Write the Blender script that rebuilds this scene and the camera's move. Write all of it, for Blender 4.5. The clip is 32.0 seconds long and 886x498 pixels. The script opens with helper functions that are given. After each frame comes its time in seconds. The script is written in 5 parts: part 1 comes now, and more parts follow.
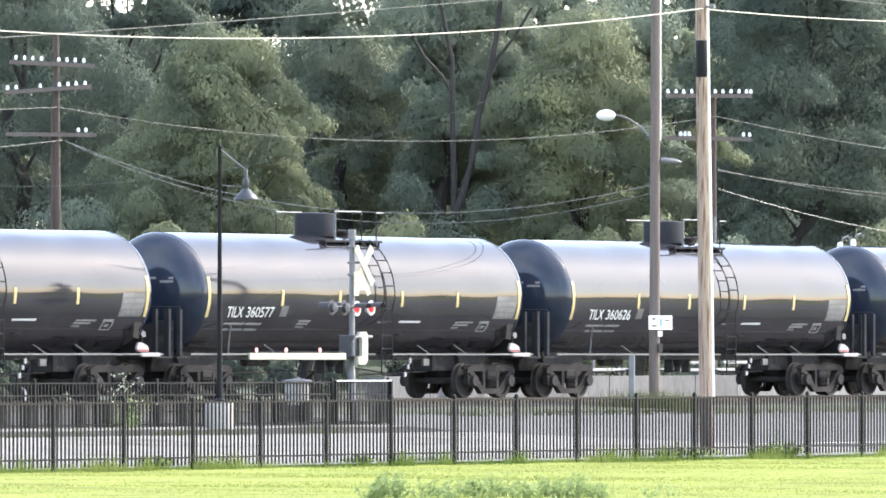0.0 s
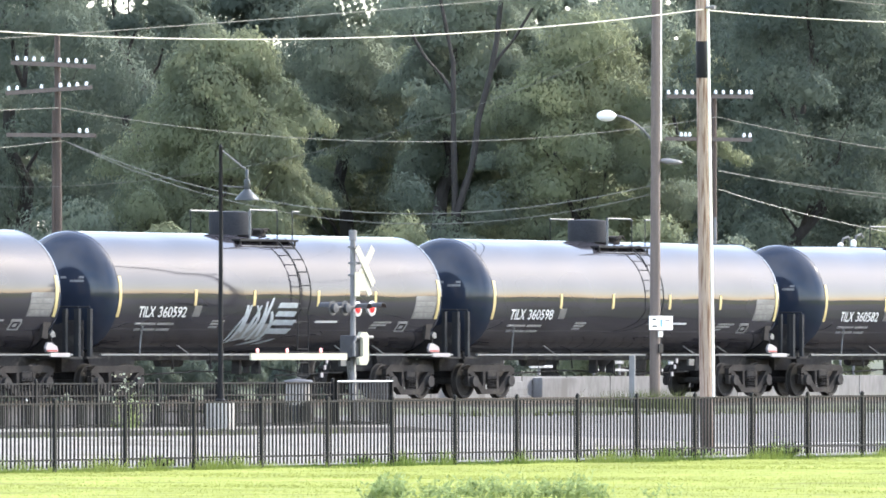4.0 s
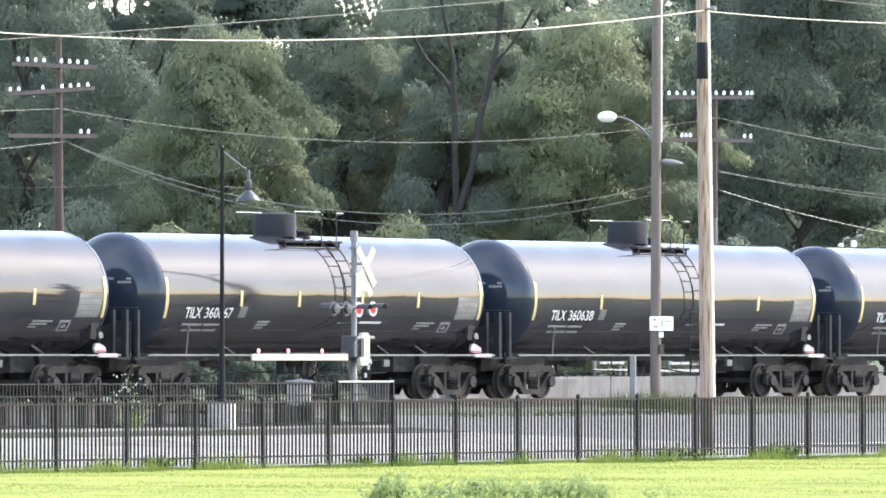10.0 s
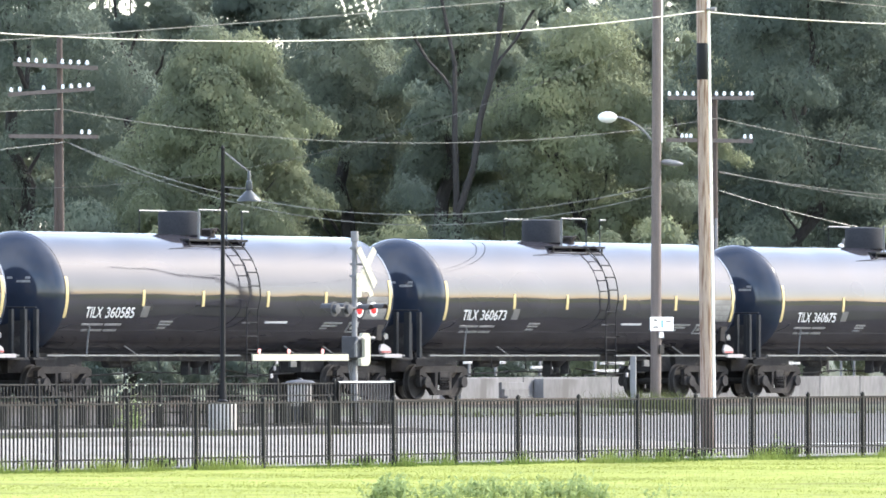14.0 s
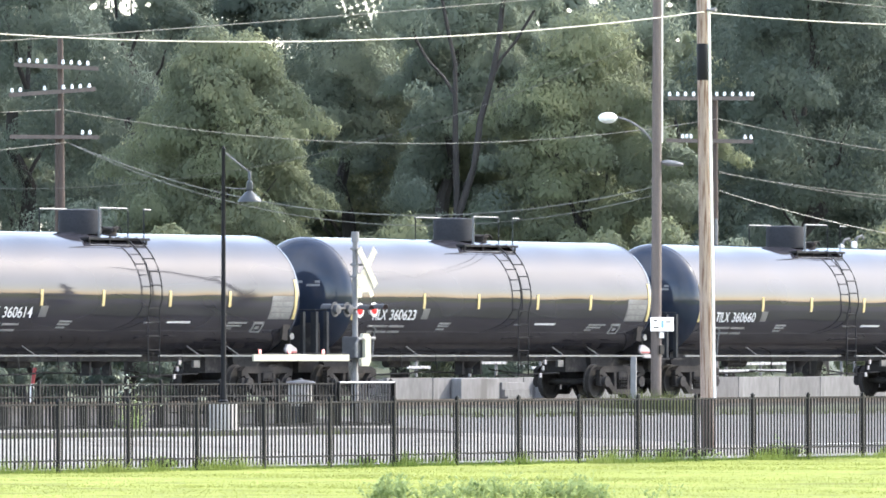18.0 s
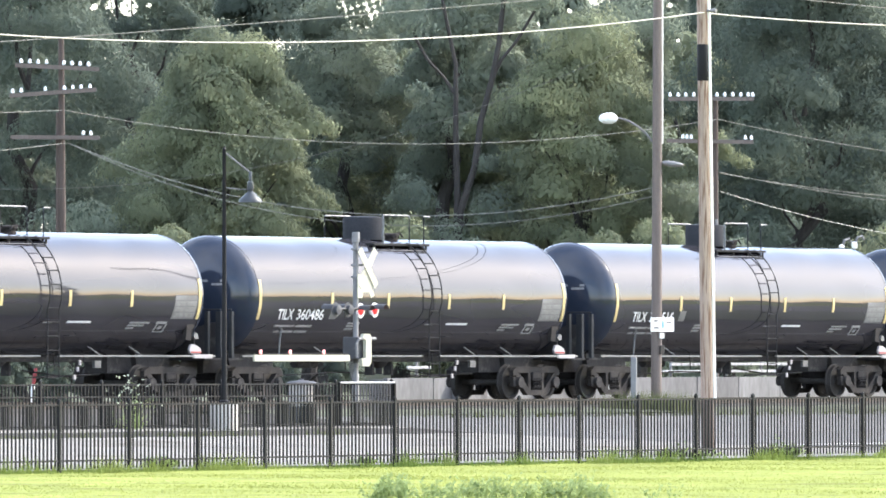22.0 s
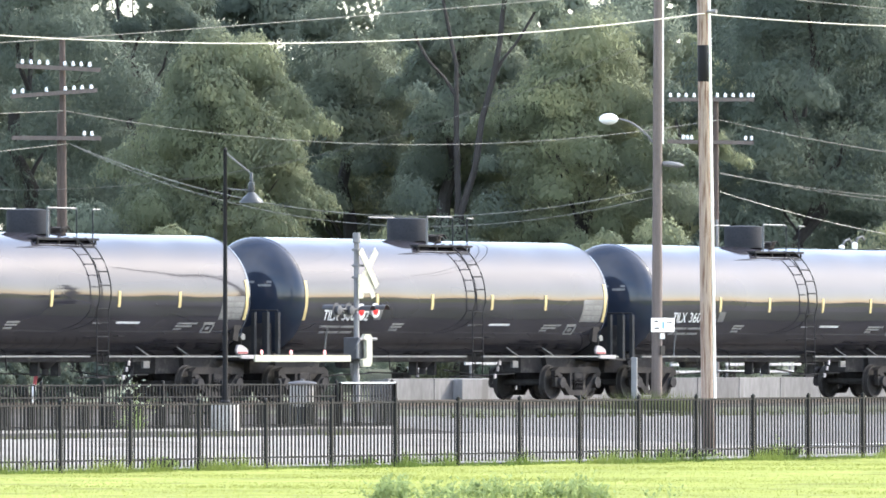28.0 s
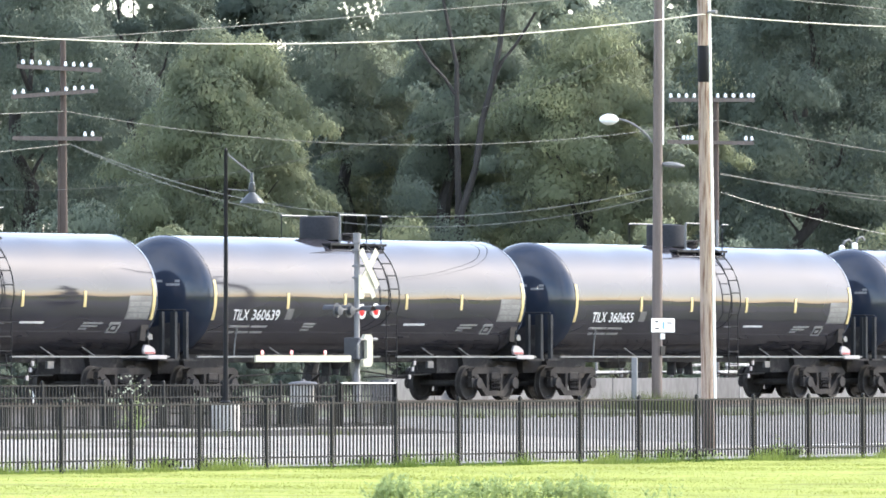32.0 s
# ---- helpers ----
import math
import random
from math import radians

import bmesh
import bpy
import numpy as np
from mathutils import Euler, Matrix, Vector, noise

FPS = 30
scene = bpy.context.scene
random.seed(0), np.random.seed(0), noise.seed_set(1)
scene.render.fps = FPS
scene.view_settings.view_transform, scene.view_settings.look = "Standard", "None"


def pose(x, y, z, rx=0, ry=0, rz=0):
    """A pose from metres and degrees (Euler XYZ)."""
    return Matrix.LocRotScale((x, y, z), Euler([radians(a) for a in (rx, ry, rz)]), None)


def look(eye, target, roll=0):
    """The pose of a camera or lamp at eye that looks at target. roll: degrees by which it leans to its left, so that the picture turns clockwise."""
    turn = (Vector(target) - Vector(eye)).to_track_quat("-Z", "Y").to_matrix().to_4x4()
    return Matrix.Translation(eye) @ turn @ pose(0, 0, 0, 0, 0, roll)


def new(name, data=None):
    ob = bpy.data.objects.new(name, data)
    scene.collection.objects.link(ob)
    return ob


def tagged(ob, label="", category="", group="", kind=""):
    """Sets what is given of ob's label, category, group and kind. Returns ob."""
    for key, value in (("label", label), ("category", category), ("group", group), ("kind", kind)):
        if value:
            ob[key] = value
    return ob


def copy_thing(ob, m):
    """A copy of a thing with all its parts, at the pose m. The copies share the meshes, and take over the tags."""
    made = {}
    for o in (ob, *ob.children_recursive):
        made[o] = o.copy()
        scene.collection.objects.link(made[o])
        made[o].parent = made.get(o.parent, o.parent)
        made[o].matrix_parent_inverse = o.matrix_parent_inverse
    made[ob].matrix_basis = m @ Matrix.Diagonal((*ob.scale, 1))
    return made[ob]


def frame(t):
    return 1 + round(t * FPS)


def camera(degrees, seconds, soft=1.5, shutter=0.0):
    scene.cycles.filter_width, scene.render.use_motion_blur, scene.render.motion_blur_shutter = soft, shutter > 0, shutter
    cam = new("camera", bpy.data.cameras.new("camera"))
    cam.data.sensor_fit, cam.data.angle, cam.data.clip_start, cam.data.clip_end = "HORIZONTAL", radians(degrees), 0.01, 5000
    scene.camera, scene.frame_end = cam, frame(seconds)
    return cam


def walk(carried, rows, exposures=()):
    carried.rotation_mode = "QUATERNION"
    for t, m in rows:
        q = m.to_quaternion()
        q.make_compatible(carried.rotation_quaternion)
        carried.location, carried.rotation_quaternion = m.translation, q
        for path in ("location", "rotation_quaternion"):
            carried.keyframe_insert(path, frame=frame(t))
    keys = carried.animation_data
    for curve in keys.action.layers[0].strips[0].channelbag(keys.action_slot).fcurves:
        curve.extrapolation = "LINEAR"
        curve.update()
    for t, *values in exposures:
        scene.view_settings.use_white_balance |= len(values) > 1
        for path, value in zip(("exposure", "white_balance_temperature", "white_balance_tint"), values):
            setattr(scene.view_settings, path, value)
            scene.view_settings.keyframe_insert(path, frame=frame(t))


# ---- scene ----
# The train and all that stands beside it run along X; Y points away from the camera's side; rail tops are at z = 0.
HEAD = radians(32.8)
EYE = Vector((-190.0, -131.7, 1.12))
AHEAD = Vector((math.cos(HEAD), math.sin(HEAD), 0))


def aim(back, yaw, pitch):
    """The eye moved back along its heading, turned by degrees to the left and upwards."""
    e = EYE - AHEAD * back
    a, p = HEAD + radians(yaw), radians(pitch)
    return look(e, e + Vector((math.cos(a) * math.cos(p), math.sin(a) * math.cos(p), math.sin(p))))


cam = camera(5.554, 32.0, soft=1.7, shutter=0.06)
walk(cam, [
    (0.0, aim(0.0, 0.0, 0.670)),
    (8.0, aim(0.55, 0.0085, 0.6745)),
    (16.0, aim(0.98, 0.0150, 0.6785)),
    (24.0, aim(1.42, 0.0212, 0.6822)),
    (32.0, aim(1.80, 0.0265, 0.6854))],
    exposures=[(0.0, 1.65, 6280, 10.5), (32.0, 1.65, 6280, 10.5)])

# ---- light ----
SUN_AZ = Vector((0.856, -0.517))
SUN_EL = radians(38)
world = bpy.data.worlds.new("world")
scene.world = world
world.use_nodes = True
wn = world.node_tree
sky = wn.nodes.new("ShaderNodeTexSky")
sky.sky_type, sky.sun_disc = "NISHITA", False
sky.sun_elevation, sky.sun_rotation = SUN_EL, math.atan2(SUN_AZ.x, SUN_AZ.y)
sky.air_density, sky.dust_density, sky.ozone_density = 1.0, 1.6, 1.0
# a thin, even layer of high cloud over the whole sky
way_up = wn.nodes.new("ShaderNodeTexCoord")
split, joined = wn.nodes.new("ShaderNodeSeparateXYZ"), wn.nodes.new("ShaderNodeCombineXYZ")
lift = wn.nodes.new("ShaderNodeMath")
lift.operation, lift.use_clamp, lift.inputs[1].default_value = "ADD", True, 0.14
wn.links.new(way_up.outputs["Generated"], split.inputs[0])
wn.links.new(split.outputs[2], lift.inputs[0])
for k in (0, 1):
    share = wn.nodes.new("ShaderNodeMath")
    share.operation = "DIVIDE"
    wn.links.new(split.outputs[k], share.inputs[0])
    wn.links.new(lift.outputs[0], share.inputs[1])
    wn.links.new(share.outputs[0], joined.inputs[k])
cloud = wn.nodes.new("ShaderNodeTexNoise")
cloud.inputs["Scale"].default_value, cloud.inputs["Detail"].default_value = 0.8, 5
wn.links.new(joined.outputs[0], cloud.inputs[0])
cover = wn.nodes.new("ShaderNodeMapRange")
cover.inputs[1].default_value, cover.inputs[2].default_value = 0.38, 0.68
cover.inputs[3].default_value, cover.inputs[4].default_value = 0.05, 0.34
wn.links.new(cloud.outputs[0], cover.inputs[0])
veil = wn.nodes.new("ShaderNodeMix")
veil.data_type = "RGBA"
veil.inputs["B"].default_value = (10.0, 9.9, 9.8, 1)
wn.links.new(cover.outputs[0], veil.inputs["Factor"])
wn.links.new(sky.outputs[0], veil.inputs["A"])
wn.links.new(veil.outputs["Result"], wn.nodes["Background"].inputs[0])
wn.nodes["Background"].inputs[1].default_value = 0.20
sun = new("sun", bpy.data.lights.new("sun", "SUN"))
sun.data.energy, sun.data.angle, sun.data.color = 1.85, radians(0.6), (1.0, 0.93, 0.80)
sdir = Vector((SUN_AZ.x * math.cos(SUN_EL), SUN_AZ.y * math.cos(SUN_EL), math.sin(SUN_EL)))
sun.matrix_world = look(sdir * 100, (0, 0, 0))


# ---- materials ----
def mat(name, color, rough=0.6, metal=0.0, vary=0.25, scale=3.0, fine=40.0, bump=0.0, dirt=None, dirt_at=0.55,
        stretch=(1, 1, 1), coat=0.0, spec=0.5, rand=0.0, emit=None, strength=0.0, deep=0.02, detail=4):
    """Principled paint, wood, stone or metal with variation at two scales, stains and relief."""
    m = bpy.data.materials.new(name)
    m.use_nodes = True
    nt = m.node_tree
    n, l = nt.nodes, nt.links
    b = n["Principled BSDF"]
    co = n.new("ShaderNodeTexCoord")
    mp = n.new("ShaderNodeMapping")
    mp.inputs["Scale"].default_value = stretch
    l.new(co.outputs["Object"], mp.inputs[0])
    big, small = n.new("ShaderNodeTexNoise"), n.new("ShaderNodeTexNoise")
    big.inputs["Scale"].default_value, small.inputs["Scale"].default_value = scale, fine
    big.inputs["Detail"].default_value, small.inputs["Detail"].default_value = detail, min(detail, 3)
    l.new(mp.outputs[0], big.inputs[0])
    l.new(mp.outputs[0], small.inputs[0])
    add = n.new("ShaderNodeMath")
    add.operation = "ADD"
    l.new(big.outputs[0], add.inputs[0])
    l.new(small.outputs[0], add.inputs[1])
    rng = n.new("ShaderNodeMapRange")
    rng.inputs[1].default_value, rng.inputs[2].default_value = 0.6, 1.4
    rng.inputs[3].default_value, rng.inputs[4].default_value = 1 - vary, 1 + vary
    l.new(add.outputs[0], rng.inputs[0])
    last = rng.outputs[0]
    if rand:
        info = n.new("ShaderNodeObjectInfo")
        r2 = n.new("ShaderNodeMapRange")
        r2.inputs[3].default_value, r2.inputs[4].default_value = 1 - rand, 1 + rand
        l.new(info.outputs["Random"], r2.inputs[0])
        mul = n.new("ShaderNodeMath")
        mul.operation = "MULTIPLY"
        l.new(last, mul.inputs[0])
        l.new(r2.outputs[0], mul.inputs[1])
        last = mul.outputs[0]
    sc = n.new("ShaderNodeVectorMath")
    sc.operation = "SCALE"
    sc.inputs[0].default_value = color
    l.new(last, sc.inputs["Scale"])
    out = sc.outputs[0]
    if dirt:
        dn = n.new("ShaderNodeTexNoise")
        dn.inputs["Scale"].default_value, dn.inputs["Detail"].default_value = scale * 1.7, 6
        l.new(mp.outputs[0], dn.inputs[0])
        dr = n.new("ShaderNodeMapRange")
        dr.inputs[1].default_value, dr.inputs[2].default_value = dirt_at, dirt_at + 0.12
        l.new(dn.outputs[0], dr.inputs[0])
        mix = n.new("ShaderNodeMix")
        mix.data_type = "RGBA"
        l.new(dr.outputs[0], mix.inputs["Factor"])
        l.new(out, mix.inputs["A"])
        mix.inputs["B"].default_value = (*dirt, 1)
        out = mix.outputs["Result"]
    l.new(out, b.inputs["Base Color"])
    b.inputs["Roughness"].default_value, b.inputs["Metallic"].default_value = rough, metal
    b.inputs["Coat Weight"].default_value, b.inputs["Specular IOR Level"].default_value = coat, spec
    if bump:
        bp = n.new("ShaderNodeBump")
        bp.inputs["Strength"].default_value, bp.inputs["Distance"].default_value = bump, deep
        l.new(add.outputs[0], bp.inputs["Height"])
        l.new(bp.outputs[0], b.inputs["Normal"])
    if emit:
        b.inputs["Emission Color"].default_value, b.inputs["Emission Strength"].default_value = (*emit, 1), strength
    return m


def leaf_mat(name, dark, light, trans=0.62):
    """Leaves: two greens mixed leaf by leaf, some light passing through."""
    m = bpy.data.materials.new(name)
    m.use_nodes = True
    n, l = m.node_tree.nodes, m.node_tree.links
    b = n["Principled BSDF"]
    geo = n.new("ShaderNodeNewGeometry")
    co = n.new("ShaderNodeTexCoord")
    nz = n.new("ShaderNodeTexNoise")
    nz.inputs["Scale"].default_value = 0.45
    l.new(co.outputs["Object"], nz.inputs[0])
    av = n.new("ShaderNodeMath")
    av.operation = "MULTIPLY_ADD"
    av.inputs[1].default_value = 0.14
    l.new(geo.outputs["Random Per Island"], av.inputs[0])
    l.new(nz.outputs[0], av.inputs[2])
    rg = n.new("ShaderNodeMapRange")
    rg.inputs[1].default_value, rg.inputs[2].default_value = 0.33, 0.80
    l.new(av.outputs[0], rg.inputs[0])
    mix = n.new("ShaderNodeMix")
    mix.data_type = "RGBA"
    mix.inputs["A"].default_value, mix.inputs["B"].default_value = (*dark, 1), (*light, 1)
    l.new(rg.outputs[0], mix.inputs["Factor"])
    l.new(mix.outputs["Result"], b.inputs["Base Color"])
    b.inputs["Roughness"].default_value, b.inputs["Specular IOR Level"].default_value = 0.75, 0.08
    tr = n.new("ShaderNodeBsdfTranslucent")
    l.new(mix.outputs["Result"], tr.inputs[0])
    ms = n.new("ShaderNodeMixShader")
    ms.inputs[0].default_value = trans
    l.new(b.outputs[0], ms.inputs[1])
    l.new(tr.outputs[0], ms.inputs[2])
    l.new(ms.outputs[0], n["Material Output"].inputs[0])
    return m


TANK = mat("gloss_black_tank_paint", (0.029, 0.028, 0.034), 0.07, 0.0, 0.25, 0.5, 1.1, bump=0.5, deep=0.05, detail=0, coat=0.0, spec=0.48, stretch=(0.5, 1, 1))
# black tank paint tinted blue for the sky that the ends reflect
HEADS = mat("sky_tinted_tank_paint", (0.022, 0.029, 0.047), 0.10, 0.0, 0.2, 0.5, 2.5, bump=0.1, spec=0.55)
UNDER = mat("grimy_black_steel", (0.048, 0.045, 0.045), 0.9, 0.0, 0.35, 2, 25, dirt=(0.085, 0.078, 0.072), dirt_at=0.56, spec=0.06)
CAST = mat("dusty_cast_steel", (0.038, 0.035, 0.034), 0.85, 0.0, 0.4, 3, 30, bump=0.2, dirt=(0.060, 0.053, 0.048), dirt_at=0.55, spec=0.08)
WHEEL = mat("wheel_steel", (0.050, 0.046, 0.044), 0.8, 0.0, 0.4, 4, 30, spec=0.1)
LADDER = mat("worn_ladder_paint", (0.024, 0.024, 0.025), 0.7, 0.0, 0.3, 3, 20, spec=0.12)
BONNET = mat("dark_dusty_bonnet_paint", (0.030, 0.031, 0.036), 0.8, 0.0, 0.3, 2, 20, spec=0.15)
SLATE = mat("slate_grey_steel", (0.032, 0.034, 0.037), 0.8, 0.0, 0.25, 3, 20, spec=0.1)
SILL = mat("worn_grey_sill", (0.11, 0.115, 0.12), 0.45, 0.0, 0.3, 2, 20)
YELLOW = mat("yellow_reflective_tape", (0.46, 0.37, 0.17), 0.5, 0.0, 0.15, 4, 30)
STENCIL = mat("white_stencil_paint", (0.52, 0.53, 0.54), 0.5, 0.0, 0.2, 6, 40)
PANEL = mat("grey_data_panel", (0.095, 0.095, 0.095), 0.5, 0.0, 0.3, 6, 40)
DECAL = mat("greyed_stencil_paint", (0.20, 0.20, 0.20), 0.5, 0.0, 0.4, 8, 40)
PLACARD = mat("white_placard", (0.30, 0.28, 0.29), 0.5, 0.0, 0.1)
RED = mat("faded_red_paint", (0.26, 0.035, 0.035), 0.6)
GRAFF = mat("silver_spray_paint", (0.38, 0.42, 0.46), 0.45, 0.3, 0.3, 3, 20)
FENCE = mat("black_fence_paint", (0.011, 0.011, 0.011), 0.55, 0.0, 0.3, 3, 30, spec=0.2)
GALV = mat("galvanised_steel", (0.185, 0.18, 0.178), 0.6, 0.2, 0.25, 4, 30)
ALU = mat("silver_paint", (0.55, 0.56, 0.58), 0.45, 0.2, 0.15, 4, 30)
WHITE = mat("white_paint", (0.82, 0.82, 0.80), 0.5, 0.0, 0.06, 3, 30)
DARKBACK = mat("black_signal_backing", (0.03, 0.03, 0.033), 0.5, 0.0, 0.2)
LENS_LIT = mat("lit_red_lens", (0.5, 0.02, 0.02), 0.2, emit=(1.0, 0.03, 0.03), strength=0.55)
LENS_OFF = mat("unlit_red_lens", (0.25, 0.012, 0.015), 0.15, spec=0.8)
WOOD_LIGHT = mat("weathered_pale_pole_wood", (0.31, 0.235, 0.185), 0.85, 0.0, 0.35, 2, 18, bump=0.08, stretch=(6, 6, 0.35), dirt=(0.14, 0.078, 0.050), dirt_at=0.49)
WOOD_GREY = mat("grey_pole_wood", (0.145, 0.115, 0.100), 0.85, 0.0, 0.3, 2, 18, bump=0.08, stretch=(6, 6, 0.5))
WOOD_DARK = mat("creosoted_pole_wood", (0.078, 0.056, 0.046), 0.85, 0.0, 0.35, 2, 18, bump=0.08, stretch=(6, 6, 0.5))
GLASS_INS = mat("pale_glass_insulator", (0.85, 0.88, 0.90), 0.15, 0.0, 0.05, spec=0.9)
CREAM = mat("cream_white_reflective_sheet", (0.41, 0.395, 0.310), 0.6, 0.0, 0.08, dirt=(0.32, 0.30, 0.22), dirt_at=0.6)
EDGE_PALE = mat("pale_edge_strip", (0.76, 0.73, 0.69), 0.6, 0.0, 0.1)
CABLE = mat("aluminium_cable", (0.36, 0.34, 0.30), 0.5, 0.1, 0.1)
CABLE_DARK = mat("grey_cable", (0.22, 0.21, 0.185), 0.7, 0.0, 0.1, spec=0.2)
LAMP_BLACK = mat("black_lamp_paint", (0.014, 0.014, 0.015), 0.5, 0.0, 0.2, spec=0.12)
LAMP_SHADE = mat("dark_grey_shade_enamel", (0.040, 0.046, 0.052), 0.4, 0.0, 0.1)
CONC = mat("pale_concrete", (0.42, 0.395, 0.36), 0.9, 0.0, 0.18, 1.2, 25, bump=0.3, dirt=(0.32, 0.29, 0.26), dirt_at=0.6)
CONC_WALL = mat("stained_concrete", (0.235, 0.232, 0.232), 0.9, 0.0, 0.25, 0.8, 9, bump=0.2, dirt=(0.165, 0.158, 0.155), dirt_at=0.54, stretch=(1.0, 1, 0.3), rand=0.15)
ASPHALT = mat("worn_grey_asphalt", (0.162, 0.156, 0.152), 0.9, 0.0, 0.2, 0.4, 30, bump=0.3, stretch=(0.3, 1, 1), spec=0.15)
LINE = mat("white_road_paint", (0.70, 0.70, 0.68), 0.7, 0.0, 0.2, 3, 20)
APRON = mat("pale_concrete_apron", (0.255, 0.240, 0.222), 0.9, 0.0, 0.2, 0.3, 10, bump=0.2, dirt=(0.17, 0.155, 0.135), dirt_at=0.57, spec=0.15)
PALE = mat("pale_weathered_bars", (0.50, 0.50, 0.50), 0.5, 0.0, 0.35, 5, 14, dirt=(0.10, 0.09, 0.085), dirt_at=0.55, stretch=(1.5, 1, 1))
BALLAST = mat("dark_ballast", (0.080, 0.074, 0.070), 0.95, 0.0, 0.5, 1.0, 14, bump=0.8, spec=0.1)
RAILM = mat("rusty_rail", (0.070, 0.055, 0.048), 0.5, 0.5, 0.2)
TIE = mat("dusty_creosoted_sleeper", (0.072, 0.066, 0.061), 0.95, 0.0, 0.3, spec=0.1)
LAWN = mat("mown_grass", (0.240, 0.268, 0.070), 0.9, 0.0, 0.35, 0.25, 1.2, bump=0.3, dirt=(0.170, 0.180, 0.055), dirt_at=0.58, spec=0.05)
EARTH = mat("rough_grass_and_earth", (0.075, 0.085, 0.048), 0.95, 0.0, 0.4, 0.3, 4, bump=0.5)
BLADE = leaf_mat("grass_blades", (0.11, 0.17, 0.04), (0.27, 0.32, 0.09), 0.3)
TURF = leaf_mat("turf_blades", (0.190, 0.215, 0.055), (0.300, 0.330, 0.095), 0.55)
WEED = leaf_mat("weed_leaves", (0.19, 0.25, 0.11), (0.35, 0.42, 0.19), 0.6)
LEAF_A = leaf_mat("leaves_mid_green", (0.150, 0.182, 0.154), (0.276, 0.312, 0.228))
LEAF_B = leaf_mat("leaves_yellow_green", (0.172, 0.198, 0.144), (0.322, 0.348, 0.212))
LEAF_C = leaf_mat("leaves_blue_green", (0.096, 0.122, 0.106), (0.182, 0.214, 0.166))
DRY = leaf_mat("dull_verge_grass", (0.07, 0.085, 0.04), (0.15, 0.165, 0.075), 0.3)
BLOOM = mat("pale_petals", (0.52, 0.55, 0.42), 0.7, 0.0, 0.1)
BARK = mat("bark", (0.042, 0.037, 0.034), 0.95, 0.0, 0.4, 2, 12, bump=0.8, stretch=(4, 4, 0.6))


# ---- mesh helpers ----
def box(bm, x0, y0, z0, x1, y1, z1, bevel=0.0):
    r = bmesh.ops.create_cube(bm, size=1.0)["verts"]
    for v in r:
        v.co = Vector((x0 + (v.co.x + 0.5) * (x1 - x0), y0 + (v.co.y + 0.5) * (y1 - y0), z0 + (v.co.z + 0.5) * (z1 - z0)))
    if bevel:
        es = list({e for v in r for e in v.link_edges})
        bmesh.ops.bevel(bm, geom=es, offset=bevel, segments=2, affect="EDGES", profile=0.6)
    return bm


def rod(bm, a, b, r, seg=8, r2=None, caps=True):
    a, b = Vector(a), Vector(b)
    d = b - a
    m = Matrix.Translation((a + b) / 2) @ d.to_track_quat("Z", "Y").to_matrix().to_4x4()
    bmesh.ops.create_cone(bm, cap_ends=caps, segments=seg, radius1=r, radius2=r if r2 is None else r2, depth=d.length, matrix=m)
    return bm


def tube(bm, pts, r, seg=6):
    """A bent round bar through the points."""
    rings = []
    pts = [Vector(p) for p in pts]
    for i, p in enumerate(pts):
        d = (pts[min(i + 1, len(pts) - 1)] - pts[max(i - 1, 0)]).normalized()
        side = d.cross(Vector((0, 0, 1)) if abs(d.z) < 0.9 else Vector((0, 1, 0))).normalized()
        up = side.cross(d)
        rings.append([bm.verts.new(p + (side * math.cos(k * math.tau / seg) + up * math.sin(k * math.tau / seg)) * r) for k in range(seg)])
    for a, b in zip(rings, rings[1:]):
        for k in range(seg):
            bm.faces.new((a[k], a[(k + 1) % seg], b[(k + 1) % seg], b[k]))
    bm.faces.new(rings[0][::-1])
    bm.faces.new(rings[-1])
    return bm


def lathe(bm, prof, seg=32, axis="Z", centre=(0, 0, 0)):
    """A turned body from (radius, height) pairs."""
    rings = []
    c = Vector(centre)
    for r, h in prof:
        ring = []
        for k in range(seg):
            a = k * math.tau / seg
            u, v = r * math.cos(a), r * math.sin(a)
            ring.append(bm.verts.new(c + (Vector((u, v, h)) if axis == "Z" else Vector((h, u, v)) if axis == "X" else Vector((v, h, u)))))
        rings.append(ring)
    for a, b in zip(rings, rings[1:]):
        for k in range(seg):
            bm.faces.new((a[k], a[(k + 1) % seg], b[(k + 1) % seg], b[k]))
    bm.faces.new(rings[0][::-1])
    bm.faces.new(rings[-1])
    return bm


def prism(bm, pts, y0, y1):
    """An outline in X and Z, pulled from y0 to y1."""
    a = [bm.verts.new((x, y0, z)) for x, z in pts]
    b = [bm.verts.new((x, y1, z)) for x, z in pts]
    bm.faces.new(a)
    bm.faces.new(b[::-1])
    n = len(pts)
    for k in range(n):
        bm.faces.new((a[k], b[k], b[(k + 1) % n], a[(k + 1) % n]))
    return bm


def mesh_of(name, bm, material, smooth=False):
    bmesh.ops.recalc_face_normals(bm, faces=bm.faces)
    me = bpy.data.meshes.new(name)
    bm.to_mesh(me)
    bm.free()
    me.materials.append(material)
    if smooth:
        me.shade_smooth()
        me.set_sharp_from_angle(angle=radians(40))
    return me


def part(name, bm, material, parent, label="", smooth=False, at=None):
    """One mesh under a thing or a part. bm may be a bmesh or a mesh that is shared."""
    ob = new(name, bm if isinstance(bm, bpy.types.Mesh) else mesh_of(name, bm, material, smooth))
    ob.parent = parent
    if at is not None:
        ob.matrix_basis = at
    if label:
        ob["label"] = label
    return ob


